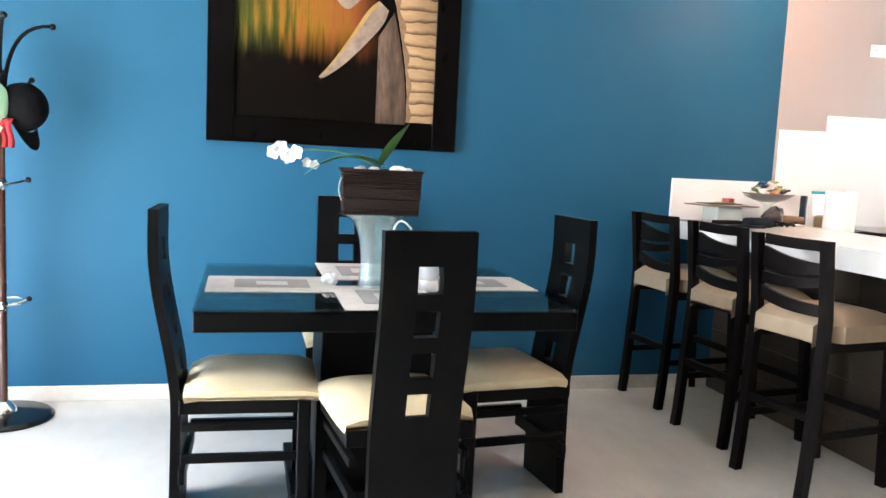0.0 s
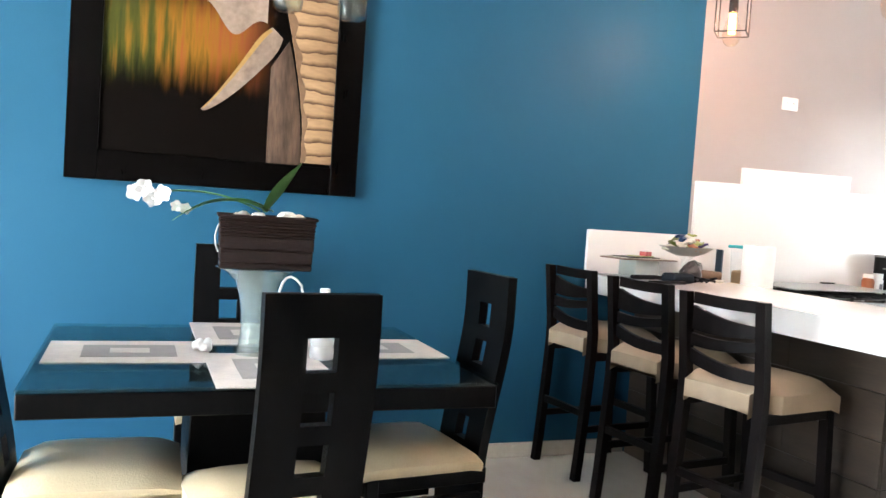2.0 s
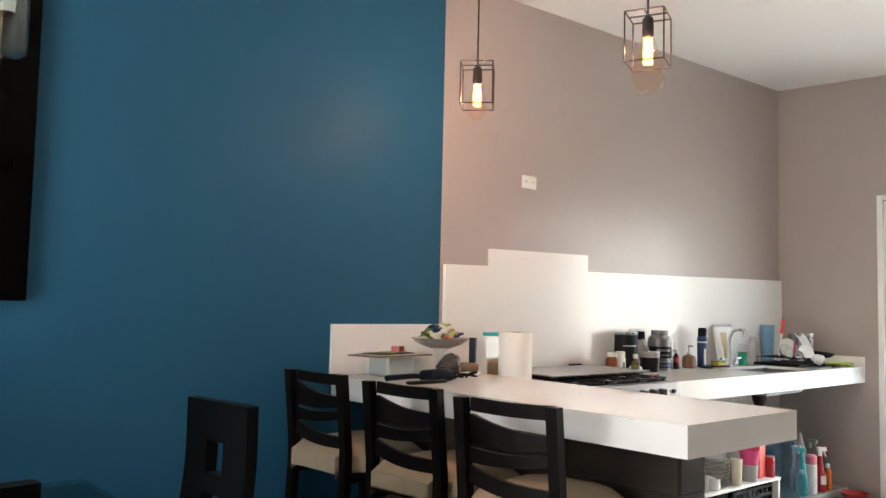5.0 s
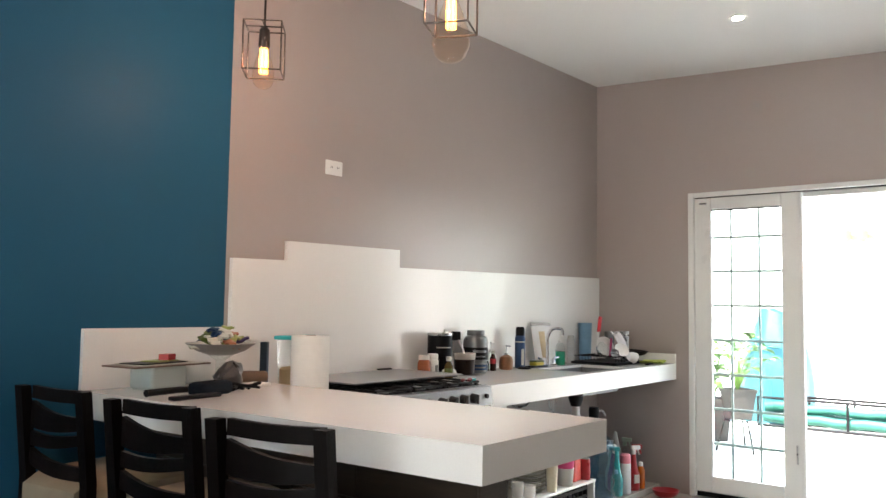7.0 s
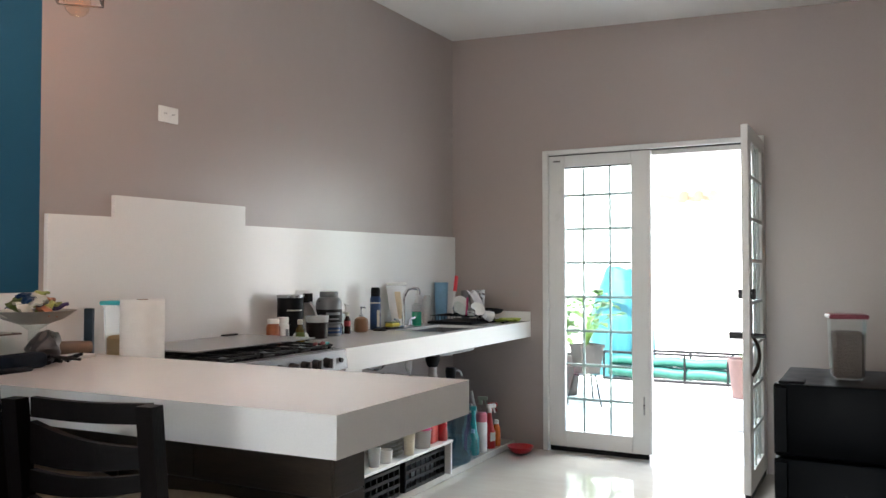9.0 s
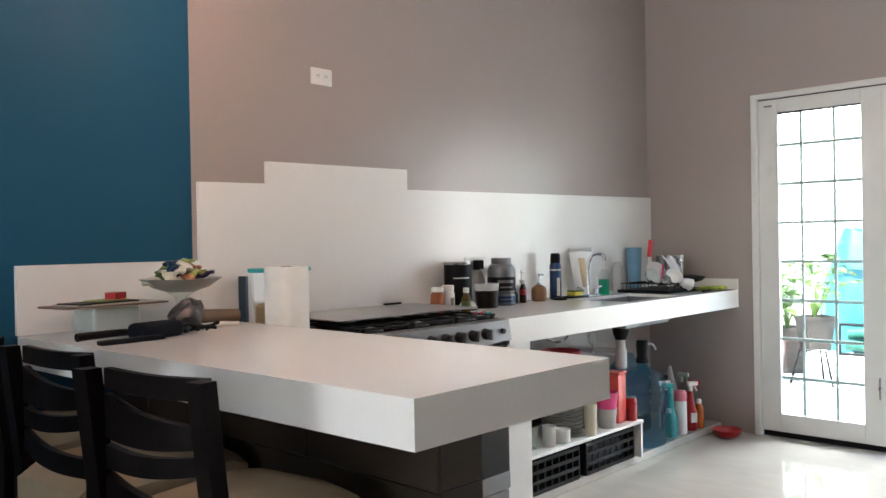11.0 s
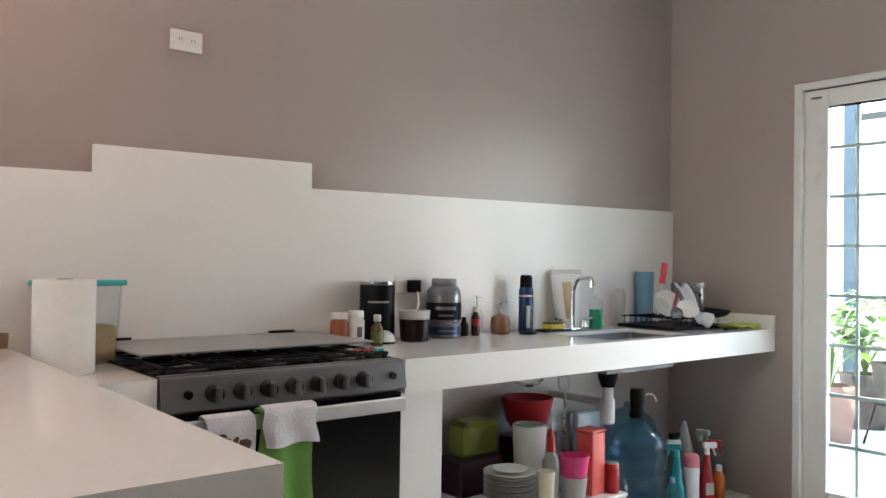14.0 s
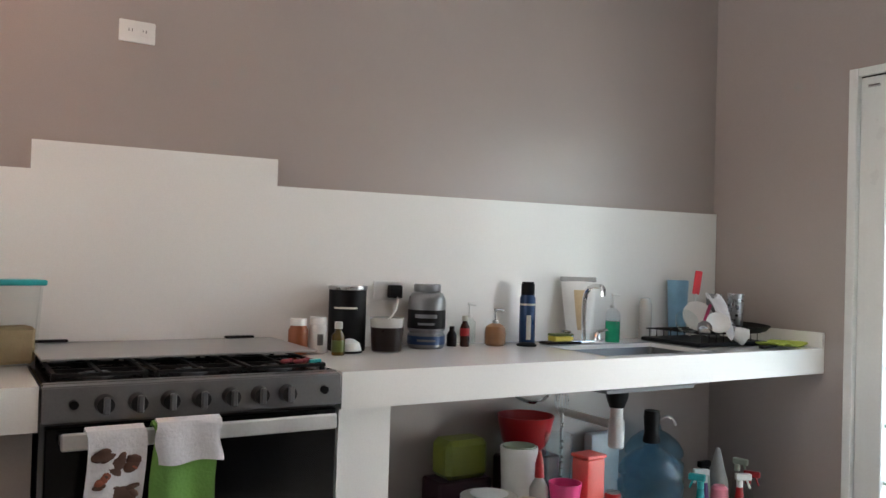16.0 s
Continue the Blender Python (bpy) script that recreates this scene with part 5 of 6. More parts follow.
bm = bmesh.new()
pouch(bm, 0.052, 0.082, 0.0, 0.272, 0.024, 0.004)
part("pouch", bm, PVC, pk)
bm = bmesh.new()
pouch(bm, 0.030, 0.045, 0.05, 0.225, 0.0255, 0.009)
part("window", bm, plain("tan_window", (0.62, 0.47, 0.28), 0.5), pk, "tan window")
part("seal", bx(-0.083, -0.005, 0.262, 0.083, 0.005, 0.284, bevel=0.003), FROST, pk, "flat crimped seal")
sp = thing("dish_sponge", (5.475, 4.065, Z), "yellow and green dish sponge on a small tray", "sponge")
part("tray", bx(-0.09, -0.035, 0, 0.09, 0.035, 0.010, bevel=0.004), BLACKP, sp)
part("foam", bx(-0.05, -0.028, 0.0105, 0.05, 0.028, 0.033, bevel=0.005), YELLOW, sp)
part("scouring_pad", bx(-0.05, -0.028, 0.0335, 0.05, 0.028, 0.042, bevel=0.003), OLIVE, sp)
bottle("dish_soap", (5.758, 4.055, Z), [(0.030, 0), (0.032, 0.004), (0.032, 0.092)], SOAPG, "pump bottle of green dish soap by the sink", "dispenser", [("upper_bottle", lt([(0.032, 0.0925), (0.032, 0.128), (0.012, 0.150)], 20), CLEARP, "clear empty upper bottle"), ("pump", pump(0.150, 0.058, 0.035), PVC, "")])
dr = thing("dish_drainer", (6.17, 3.92, Z), "black dish rack holding washed bowls and utensils", "dish rack")
part("tray", bx(-0.21, -0.17, 0, 0.24, 0.17, 0.018, bevel=0.006), BLACKP, dr)
for k in range(9):
    part("wire", tb([(-0.17 + 0.045 * k, -0.15, 0.018), (-0.17 + 0.045 * k, -0.15, 0.055), (-0.17 + 0.045 * k, 0.15, 0.055), (-0.17 + 0.045 * k, 0.15, 0.018)], 0.0025, 6), BLACKP, dr)
for y in (-0.15, 0.15):
    part("wire", tb([(-0.19, y, 0.055), (0.21, y, 0.055)], 0.0035, 6), BLACKP, dr)


def bowl(name, at, tilt, r, material, label, rz=0, h=0.5, cat="bowl"):
    bm = bmesh.new()
    prof = [(r * 0.45, 0), (r * 0.8, r * h * 0.35), (r, r * h), (r * 0.97, r * h), (r * 0.76, r * h * 0.4), (r * 0.4, r * 0.06), (0.001, r * 0.05)]
    lathe(bm, prof, 28)
    ob = solo(name, bm, material, label, cat)
    ob.matrix_world = pose(*at, tilt, 0, rz)
    return ob


bowl("white_plate", (6.15, 3.93, Z + 0.115), 68, 0.070, PVC, "white plate standing in the dish rack", -30, 0.22, "plate")
bowl("white_bowl", (6.13, 3.80, Z + 0.085), 55, 0.052, PVC, "white bowl tipped in the dish rack", -38, 0.6)
bm = bmesh.new()
sheet(bm, lambda u, v: (6.13 + 0.035 * v + 0.062 * u + 0.010 * math.sin(5 * v), 3.86 - 0.10 * v + 0.02 * math.sin(7 * u + 4 * v), Z + 0.215 - 0.165 * v ** 1.25 - 0.05 * (u - 0.5) ** 2 + 0.013 * math.sin(9 * u + 5 * v)), 18, 22, 0.006)
solo("dish_cloth", bm, WHITEC, "white dish cloth draped over the rack", "cloth")
bowl("white_cup_upturned", (6.19, 3.765, Z + 0.062), 110, 0.04, PVC, "white cup lying on the dish rack", 60, 1.4, "cup")
bowl("frying_pan", (6.30, 3.78, Z + 0.058), 4, 0.10, IRON, "dark frying pan on the drying rack", 0, 0.35, "pan")
solo("knife_block_tray", bx(-0.06, -0.012, 0, 0.06, 0.012, 0.010, bevel=0.003), BLACKP, "black handled utensil lying on the worktop", "utensil", at=(6.29, 3.66, Z), rz=8)
bottle("steel_tumbler", (6.335, 3.87, Z + 0.0185), [(0.028, 0), (0.030, 0.004), (0.036, 0.205), (0.034, 0.205), (0.028, 0.008), (0.001, 0.008)], STEEL, "tall stainless tumbler in the dish rack", "tumbler")
bottle("steel_tumbler", (6.30, 3.965, Z + 0.0185), [(0.028, 0), (0.030, 0.004), (0.036, 0.20), (0.034, 0.20), (0.028, 0.008), (0.001, 0.008)], GRSTEEL, "tall dark steel tumbler in the dish rack", "tumbler")
bottle("blue_tumbler", (6.235, 4.125, Z), [(0.038, 0), (0.040, 0.004), (0.050, 0.275), (0.048, 0.275), (0.036, 0.008), (0.001, 0.008)], SKYB, "light blue plastic tumbler in the dish rack", "tumbler")
bottle("white_bottle", (6.02, 4.12, Z), [(0.03, 0), (0.03, 0.16), (0.02, 0.19)], FROST, "frosted plastic bottle behind the rack", "bottle")
sl = thing("red_spatula", (6.22, 4.02, Z + 0.02), "red silicone spatula standing in the dish rack", "spatula")
sl.matrix_world = pose(6.215, 4.03, Z + 0.02, 4, 6, 0)
part("handle", tb([(0, 0, 0), (0, 0, 0.20)], 0.006, 8), PVC, sl)
part("blade", bx(-0.021, -0.006, 0.195, 0.021, 0.006, 0.305, bevel=0.005, seg=2), plain("neon_red_silicone", (0.85, 0.05, 0.07), 0.4), sl)
bowl("glass_bowl", (6.03, 3.90, Z + 0.085), 62, 0.055, GLASS, "clear glass bowl tipped in the dish rack", -20, 0.7)
bowl("small_strainer", (6.065, 3.82, Z + 0.072), 75, 0.032, STEEL, "small steel strainer bowl in the dish rack", -35, 0.8, "strainer")
solo("pink_tongs", tb([(6.10, 3.86, Z + 0.06), (6.20, 3.90, Z + 0.17)], 0.008, 8), plain("magenta_plastic", (0.45, 0.03, 0.14), 0.4), "dark pink utensil in the dish rack", "utensil")
bm = bmesh.new()
sheet(bm, lambda u, v: (-0.10 + 0.20 * u, -0.07 + 0.14 * v, 0.014 + 0.008 * math.sin(7 * u + 3 * v)), 14, 10, 0.006)
solo("lime_cloth", bm, LIME, "folded lime green cleaning cloth", "cloth", at=(6.43, 3.70, Z), rz=5)
bm = bmesh.new()
for k in range(5):
    bmesh.ops.create_icosphere(bm, subdivisions=2, radius=0.010, matrix=Matrix.Translation((0.018 * k, 0.012 * math.sin(k * 2), 0.008)) @ Matrix.Diagonal((1.5, 0.8, 0.7, 1)))
solo("red_clip", bm, plain("dull_red_cloth", (0.24, 0.03, 0.04), 0.6), "small dull red clip lying on the stove", "clip", at=(4.10, 3.632, 0.9222))

bm = bmesh.new()
for k in range(3):
    box(bm, 0.012 * k - 0.02, -0.006 + 0.004 * k, 0, 0.012 * k - 0.004, 0.008 + 0.004 * k, 0.010, bevel=0.002)
solo("teal_clip", bm, TEAL, "small teal clip lying on the stove edge", "clip", at=(4.195, 3.635, 0.9222))

# ---- on the breakfast bar ----
ZP = PEN + 0.0005
roll = thing("paper_towel_roll", (3.30, 3.825, Z), "upright roll of white paper towel beside the stove", "paper towel")
bm = bmesh.new()
lathe(bm, [(0.022, 0), (0.078, 0), (0.0785, 0.003), (0.0785, 0.247), (0.078, 0.25), (0.022, 0.25), (0.022, 0.0)], 40)
part("roll", bm, PAPER, roll)
part("core", lt([(0.0205, 0.001), (0.0205, 0.2515)], 20), plain("card_tube", (0.30, 0.22, 0.15), 0.9), roll, "brown card core")
dry_box((3.376, 3.972, Z), 14, TEAL, CEREAL, "clear cereal container with a teal lid", w=0.232, d=0.095, h=0.244, level=0.46)
solo("navy_carton", bx(-0.009, -0.018, 0, 0.009, 0.018, 0.21, bevel=0.002), plain("dark_navy_card", (0.008, 0.028, 0.055), 0.5), "slim navy carton beside the container", "carton", at=(3.328, 4.15, Z), rz=20)
fb = thing("fruit_bowl", (2.985, 4.00, ZP), "shallow grey bowl on a clear stand full of snacks", "bowl")
part("stand", lt([(0.07, 0), (0.07, 0.006), (0.02, 0.02), (0.018, 0.10), (0.05, 0.1215)], 24), GLASS, fb, "clear glass stand")
part("dish", lt([(0.05, 0.122), (0.095, 0.138), (0.138, 0.168), (0.134, 0.168), (0.09, 0.143), (0.001, 0.130)], 32), plain("pale_grey_metal", (0.40, 0.39, 0.37), 0.35, 0.5), fb)
random.seed(11)
PURPLE, TANGERINE = plain("purple_wrapper", (0.05, 0.028, 0.13), 0.3), plain("orange_wrapper", (0.42, 0.16, 0.08), 0.35)
MOSSY = plain("yellow_green_wrapper", (0.30, 0.34, 0.09), 0.35)
for k in range(18):
    a, r = k * 2.4, 0.010 + 0.0048 * k
    bm = bmesh.new()
    w = 0.026 + 0.012 * random.random()
    sheet(bm, lambda u, v: ((u - 0.5) * 2 * w * 1.25, (v - 0.5) * 1.4 * w, 0.016 * math.sin(math.pi * u) * math.sin(math.pi * v) + 0.005 * math.sin(11 * u + k) * math.cos(7 * v)), 9, 7, 0.008)
    ob = solo("snack_packet", bm, (MOSSY, NAVY, LABEL, PURPLE, NAVY, TANGERINE, MOSSY, LABEL, PURPLE, OLIVE)[k % 10], "small shiny snack packet in the bowl", "packet", group="snacks in the bowl")
    ob.matrix_world = pose(2.985 + r * math.cos(a), 4.00 + r * math.sin(a), ZP + 0.156 + 0.0034 * (18 - k), random.uniform(-24, 24), random.uniform(-24, 24), random.uniform(0, 360))
PALET = clear("pale_teal_plastic", (0.86, 0.93, 0.91), 0.12, 0.55, (0.70, 0.77, 0.75))
solo("white_box", bx(-0.085, -0.065, 0, 0.085, 0.065, 0.088, bevel=0.015, seg=3), PALET, "pale translucent plastic box under the papers", "box", at=(2.755, 4.065, ZP), rz=8)
tr = thing("serving_board", (2.745, 4.055, ZP + 0.0885), "thin brown board under a fan of leaflets", "board", 8)
part("board", bx(-0.18, -0.09, 0, 0.18, 0.09, 0.006, bevel=0.002), plain("walnut_board", (0.20, 0.13, 0.10), 0.5), tr)
for k, (m, w, h, dx, dy) in enumerate(((LABEL, 0.14, 0.075, 0.0, 0.0), (BLACKP, 0.11, 0.060, -0.03, -0.01), (MOSSY, 0.06, 0.04, 0.0, 0.0), (RED, 0.030, 0.020, 0.03, 0.0))):
    ob = solo("loose_leaflet" if k < 3 else "red_box", bx(-w, -h, 0, w, h, 0.004 if k < 3 else 0.022, bevel=0.001), m, "printed leaflet lying on the board" if k < 3 else "small red box on the board", "leaflet" if k < 3 else "box")
    ob.matrix_world = pose(2.745 + dx, 4.045 + dy, ZP + 0.0950 + 0.0045 * k, 0, 0, 9 * k + 4)
bm = bmesh.new()
bmesh.ops.create_icosphere(bm, subdivisions=3, radius=1)
for v in bm.verts:
    p = v.co.copy()
    q = 0.80 + 0.16 * math.sin(4 * p.x + 3 * p.z) * math.cos(3 * p.y) + 0.10 * abs(math.sin(6 * p.y + 4 * p.x)) + 0.06 * random.random()
    v.co = (0.078 * q * p.x + 0.025 * max(0, p.z), 0.055 * q * p.y, 0.050 + 0.058 * q * p.z + 0.022 * max(0, p.z) * max(0, p.x))
low = min(v.co.z for v in bm.verts)
for v in bm.verts:
    v.co.z = max(0.0, v.co.z - low - 0.008)
solo("crumpled_bag", bm, plain("dark_silver_film", (0.075, 0.07, 0.07), 0.3, 0.5), "crumpled dark shiny plastic bag on the bar", "bag", at=(2.935, 3.875, ZP), rz=35)
wl = thing("dark_pouch", (2.772, 3.765, ZP), "dark navy zip pouch lying on the bar", "pouch", 12)
bm = bmesh.new()
box(bm, -0.08, -0.04, 0, 0.08, 0.04, 0.048, bevel=0.017, seg=3)
part("bag", bm, plain("navy_fabric", (0.007, 0.011, 0.018), 0.7, bump=0.05, spec=0.12), wl)
part("zip", bx(-0.06, -0.003, 0.0482, 0.06, 0.003, 0.050), BLACKP, wl)
solo("black_folder", bx(-0.10, -0.018, 0, 0.10, 0.018, 0.014, bevel=0.005, seg=2), BLACKP, "slim black case lying on the bar", "case", at=(2.665, 3.700, ZP), rz=4)
solo("folded_umbrella", tb([(-0.10, 0, 0.014), (-0.085, 0, 0.015), (0.04, 0.0, 0.016), (0.085, 0, 0.014), (0.10, 0, 0.012)], 0.013, 10, 0.010), BLACKP, "short folded black umbrella on the bar", "umbrella", at=(2.660, 3.845, ZP), rz=6)
bm = bmesh.new()
random.seed(3)
for k in range(9):
    a = k * 0.8
    c = Vector((0.04 * math.cos(a) * random.random() + 0.01 * k - 0.04, 0.03 * math.sin(a), 0.008 + 0.004 * (k % 4)))
    tube(bm, [c, c + Vector((0.03 * math.cos(a * 2), 0.03 * math.sin(a * 2), 0.012)), c + Vector((0.05 * math.cos(a * 2.4), 0.045 * math.sin(a * 2.4), 0.002))], 0.006, 6)
solo("keyring", bm, BLACKP, "keyring with a black fob lying on the bar", "keyring", at=(2.90, 3.775, ZP))
bm = bmesh.new()
tube(bm, [(-0.09, 0, 0.028), (-0.06, 0, 0.030), (0.05, 0, 0.027), (0.085, 0, 0.026)], 0.026, 12, 0.022)
solo("brown_pouch", bm, plain("brown_leather", (0.25, 0.16, 0.105), 0.55), "rolled brown leather pouch on the bar", "pouch", at=(3.115, 4.00, ZP), rz=-14)
solo("folded_paper", bx(-0.06, -0.04, 0, 0.06, 0.04, 0.012, bevel=0.002), PAPER, "small stack of folded white paper", "paper", at=(3.07, 3.90, ZP), rz=10)

# ---- under the worktop ----
P = 0.0455
sf = thing("low_shelf", (0, 0, 0), "low pale shelf board on crates under the worktop", "shelf")
part("board", bx(4.445, 3.655, 0.232, 5.50, 4.12, 0.247, bevel=0.002), PVC, sf)
part("side", bx(5.478, 3.66, P, 5.494, 4.11, 0.2315), PVC, sf)


def crate(at, w, d, h):
    c = thing("plastic_crate", at, "black slotted plastic crate under the shelf", "crate", group="crates under the shelf")
    part("floor_panel", bx(-w / 2, -d / 2, 0, w / 2, d / 2, 0.006), BLACKP, c)
    for s in (-1, 1):
        bm = bmesh.new()
        for k in range(4):
            box(bm, -w / 2, s * d / 2 - 0.004, 0.006 + k * h * 0.27, w / 2, s * d / 2 + 0.004, 0.006 + k * h * 0.27 + 0.016)
        for k in range(9):
            x = -w / 2 + 0.004 + (w - 0.008) * k / 8
            box(bm, x - 0.004, s * d / 2 - 0.003, 0.006, x + 0.004, s * d / 2 + 0.003, h)
        part("side_panel", bm, BLACKP, c)
        part("side_panel", bx(s * w / 2 - 0.003, -d / 2, 0.006, s * w / 2 + 0.003, d / 2, h), BLACKP, c)
    return c


cr = crate((4.70, 3.87, P), 0.46, 0.36, 0.175)
copy_thing(cr, pose(5.22, 3.87, P))
bm = bmesh.new()
box(bm, -0.19, -0.14, 0, 0.19, 0.14, 0.11, bevel=0.02)
solo("grey_cloth_sack", bm, plain("grey_cloth_bundle", (0.14, 0.15, 0.16), 0.9, bump=0.1), "grey cloth sack packed in a crate", "sack", at=(5.22, 3.87, P + 0.0065))
S = 0.2475
for k in range(13):
    ob = bowl("stacked_plate", (4.945, 3.80, S + 0.011 * k), 0, 0.105, PVC if k % 2 else LABEL, "white dinner plate in a stack", k * 7, 0.16, "plate")
    tagged(ob, group="stack of plates")


def tumbler(name, x, y, r, h, m, label, z=S, cat="cup"):
    return solo(name, lt([(r * 0.8, 0), (r * 0.82, 0.003), (r, h), (r * 0.94, h), (r * 0.76, 0.008), (0.001, 0.008)], 20), m, label, cat, at=(x, y, z))


tumbler("drinking_glass", 4.53, 3.72, 0.032, 0.12, GLASS, "clear drinking glass on the low shelf")
tumbler("drinking_glass", 4.62, 3.75, 0.034, 0.11, GLASS, "clear drinking glass on the low shelf")
tumbler("drinking_glass", 4.60, 3.85, 0.034, 0.11, GLASS, "clear drinking glass on the low shelf")
bottle("blue_glass_bottle", (4.485, 3.80, S), [(0.028, 0), (0.030, 0.004), (0.030, 0.085), (0.012, 0.115), (0.011, 0.14)], BLUEPET, "small pale blue bottle with a green cap", "bottle", [("cap", lt([(0.013, 0.139), (0.013, 0.158), (0.011, 0.160)], 14), GREEN, "")])
bowl("small_plate", (4.945, 3.80, S + 0.145), 0, 0.070, PVC, "small white plate on top of the stack", 0, 0.2, "plate")
tumbler("white_cup", 4.71, 3.71, 0.034, 0.10, FROST, "tall pale cup on the low shelf")
mg = thing("white_mug", (4.82, 3.71, S), "white mug with dark marks on the low shelf", "mug")
part("cup", lt([(0.030, 0), (0.036, 0.004), (0.038, 0.065), (0.035, 0.065), (0.032, 0.008), (0.001, 0.008)], 20), PVC, mg)
part("handle", tb(arc((0.036, 0, 0.05), (0.075, 0, 0.035), (0.036, 0, 0.015), 8), 0.005, 6), PVC, mg)
tumbler("white_pitcher", 5.138, 3.885, 0.072, 0.29, PVC, "tall white plastic pitcher on the low shelf", cat="pitcher")
tumbler("sage_tub", 5.138, 3.885, 0.063, 0.285, SAGE, "sage green plastic cup nested in the white pitcher", z=S + 0.010, cat="cup")
tumbler("ivory_cup", 5.035, 3.69, 0.034, 0.155, mat("ivory_plastic", (0.75, 0.70, 0.55), None, 0.4), "tall ivory plastic cup on the low shelf")
tumbler("pink_tub", 5.225, 3.715, 0.055, 0.10, FROST, "pale plastic tub on the low shelf", cat="tub")
tumbler("pink_bowl", 5.225, 3.715, 0.062, 0.085, PINK, "bright pink plastic bowl on a tub", z=S + 0.101, cat="bowl")
bt = bottle("squeeze_bottle", (5.148, 3.772, S), [(0.034, 0), (0.036, 0.004), (0.036, 0.16), (0.014, 0.20)], FROST, "clear squeeze bottle with a red nozzle", "bottle", [("nozzle", lt([(0.018, 0.20), (0.016, 0.25), (0.005, 0.295)], 16), RED, "")])
rt = thing("coral_pitcher", (5.362, 3.745, S), "tall square coral plastic pitcher", "pitcher", 6)
bm = bmesh.new()
box(bm, -0.048, -0.043, 0, 0.048, 0.043, 0.258, bevel=0.01, seg=2)
part("body", bm, CORAL, rt)
part("lid", bx(-0.052, -0.047, 0.2585, 0.052, 0.047, 0.272, bevel=0.004), CORAL, rt)
bottle("red_can", (5.452, 3.705, S), [(0.030, 0), (0.032, 0.004), (0.032, 0.115), (0.028, 0.122)], RED, "red drinks can on the low shelf", "can", [("rim", lt([(0.028, 0.1225), (0.029, 0.127), (0.026, 0.127)], 20), STEEL, "")])
tumbler("clear_jug", 5.30, 3.85, 0.055, 0.33, CLEARP, "clear plastic jug on the low shelf", cat="jug")
bm = bmesh.new()
for k in range(7):
    a = k * math.pi / 7
    tube(bm, [(0.03 * s2 * math.cos(a) * math.sin(b), 0.03 * s2 * math.sin(a) * math.sin(b), 0.40 + 0.05 - 0.05 * math.cos(b)) for s2, b in [(1, j * math.pi / 6) for j in range(7)]], 0.0015, 5)
tube(bm, [(0, 0, 0.02), (0, 0, 0.40)], 0.006, 8)
solo("whisk", bm, STEEL, "steel whisk standing in a clear jug", "whisk", at=(5.31, 3.845, S + 0.0085))
cr = thing("purple_crate", (4.98, 4.07, S), "low dark purple plastic box at the back of the shelf", "box")
PLUM = plain("plum_plastic", (0.04, 0.009, 0.02), 0.4)
part("tub", bx(-0.12, -0.07, 0, 0.12, 0.07, 0.15, bevel=0.008), PLUM, cr)
gb = thing("olive_bin", (4.99, 4.07, S + 0.1505), "olive green plastic tub on a dark box", "bin")
part("tub", bx(-0.095, -0.065, 0, 0.095, 0.065, 0.15, bevel=0.02), plain("olive_yellow_plastic", (0.19, 0.22, 0.025), 0.4), gb)
rb = thing("purple_crate", (5.30, 4.05, S), "dark purple plastic box at the back of the shelf", "box")
part("tub", bx(-0.12, -0.07, 0, 0.12, 0.07, 0.21, bevel=0.008), PLUM, rb)
bowl("red_tub", (5.29, 4.05, S + 0.2105), 0, 0.118, RED, "large red plastic bowl on a dark box", 0, 1.35)


def garrafon(at, label):
    g = thing("water_bottle", at, label, "water bottle")
    prof = [(0.110, 0), (0.127, 0.012)]
    for k in range(4):
        z = 0.026 + 0.078 * k
        prof += [(0.130, z), (0.134, z + 0.044), (0.119, z + 0.055), (0.119, z + 0.066)]
    prof += [(0.131, 0.345), (0.128, 0.368), (0.104, 0.405), (0.062, 0.437), (0.032, 0.450), (0.029, 0.474)]
    part("bottle", lt(prof, 32), BLUEPET, g)
    return g


g1 = garrafon((5.748, 3.80, P), "large blue water bottle with a black hand pump")
part("pump_head", lt([(0.034, 0.470), (0.036, 0.480), (0.029, 0.510), (0.034, 0.575), (0.031, 0.600)], 18), BLACKP, g1, "black hand pump")
part("pump_spout", tb(arc((0.02, 0, 0.545), (0.09, -0.01, 0.605), (0.12, -0.02, 0.535), 6), 0.007, 6), STEEL, g1)
wt = thing("pale_tub", (5.80, 4.15, P), "tall pale blue plastic tub behind the water bottle", "tub")
part("tub", bx(-0.085, -0.03, 0, 0.085, 0.03, 0.44, bevel=0.015, seg=2), plain("pale_blue_plastic", (0.60, 0.64, 0.66), 0.35), wt)
garrafon((6.03, 4.055, P), "large blue water bottle at the back")
bottle("glass_bottle", (5.560, 3.745, P), [(0.036, 0), (0.038, 0.005), (0.038, 0.19), (0.016, 0.25), (0.013, 0.31)], GLASS, "tall empty clear glass bottle on the plinth", "bottle")


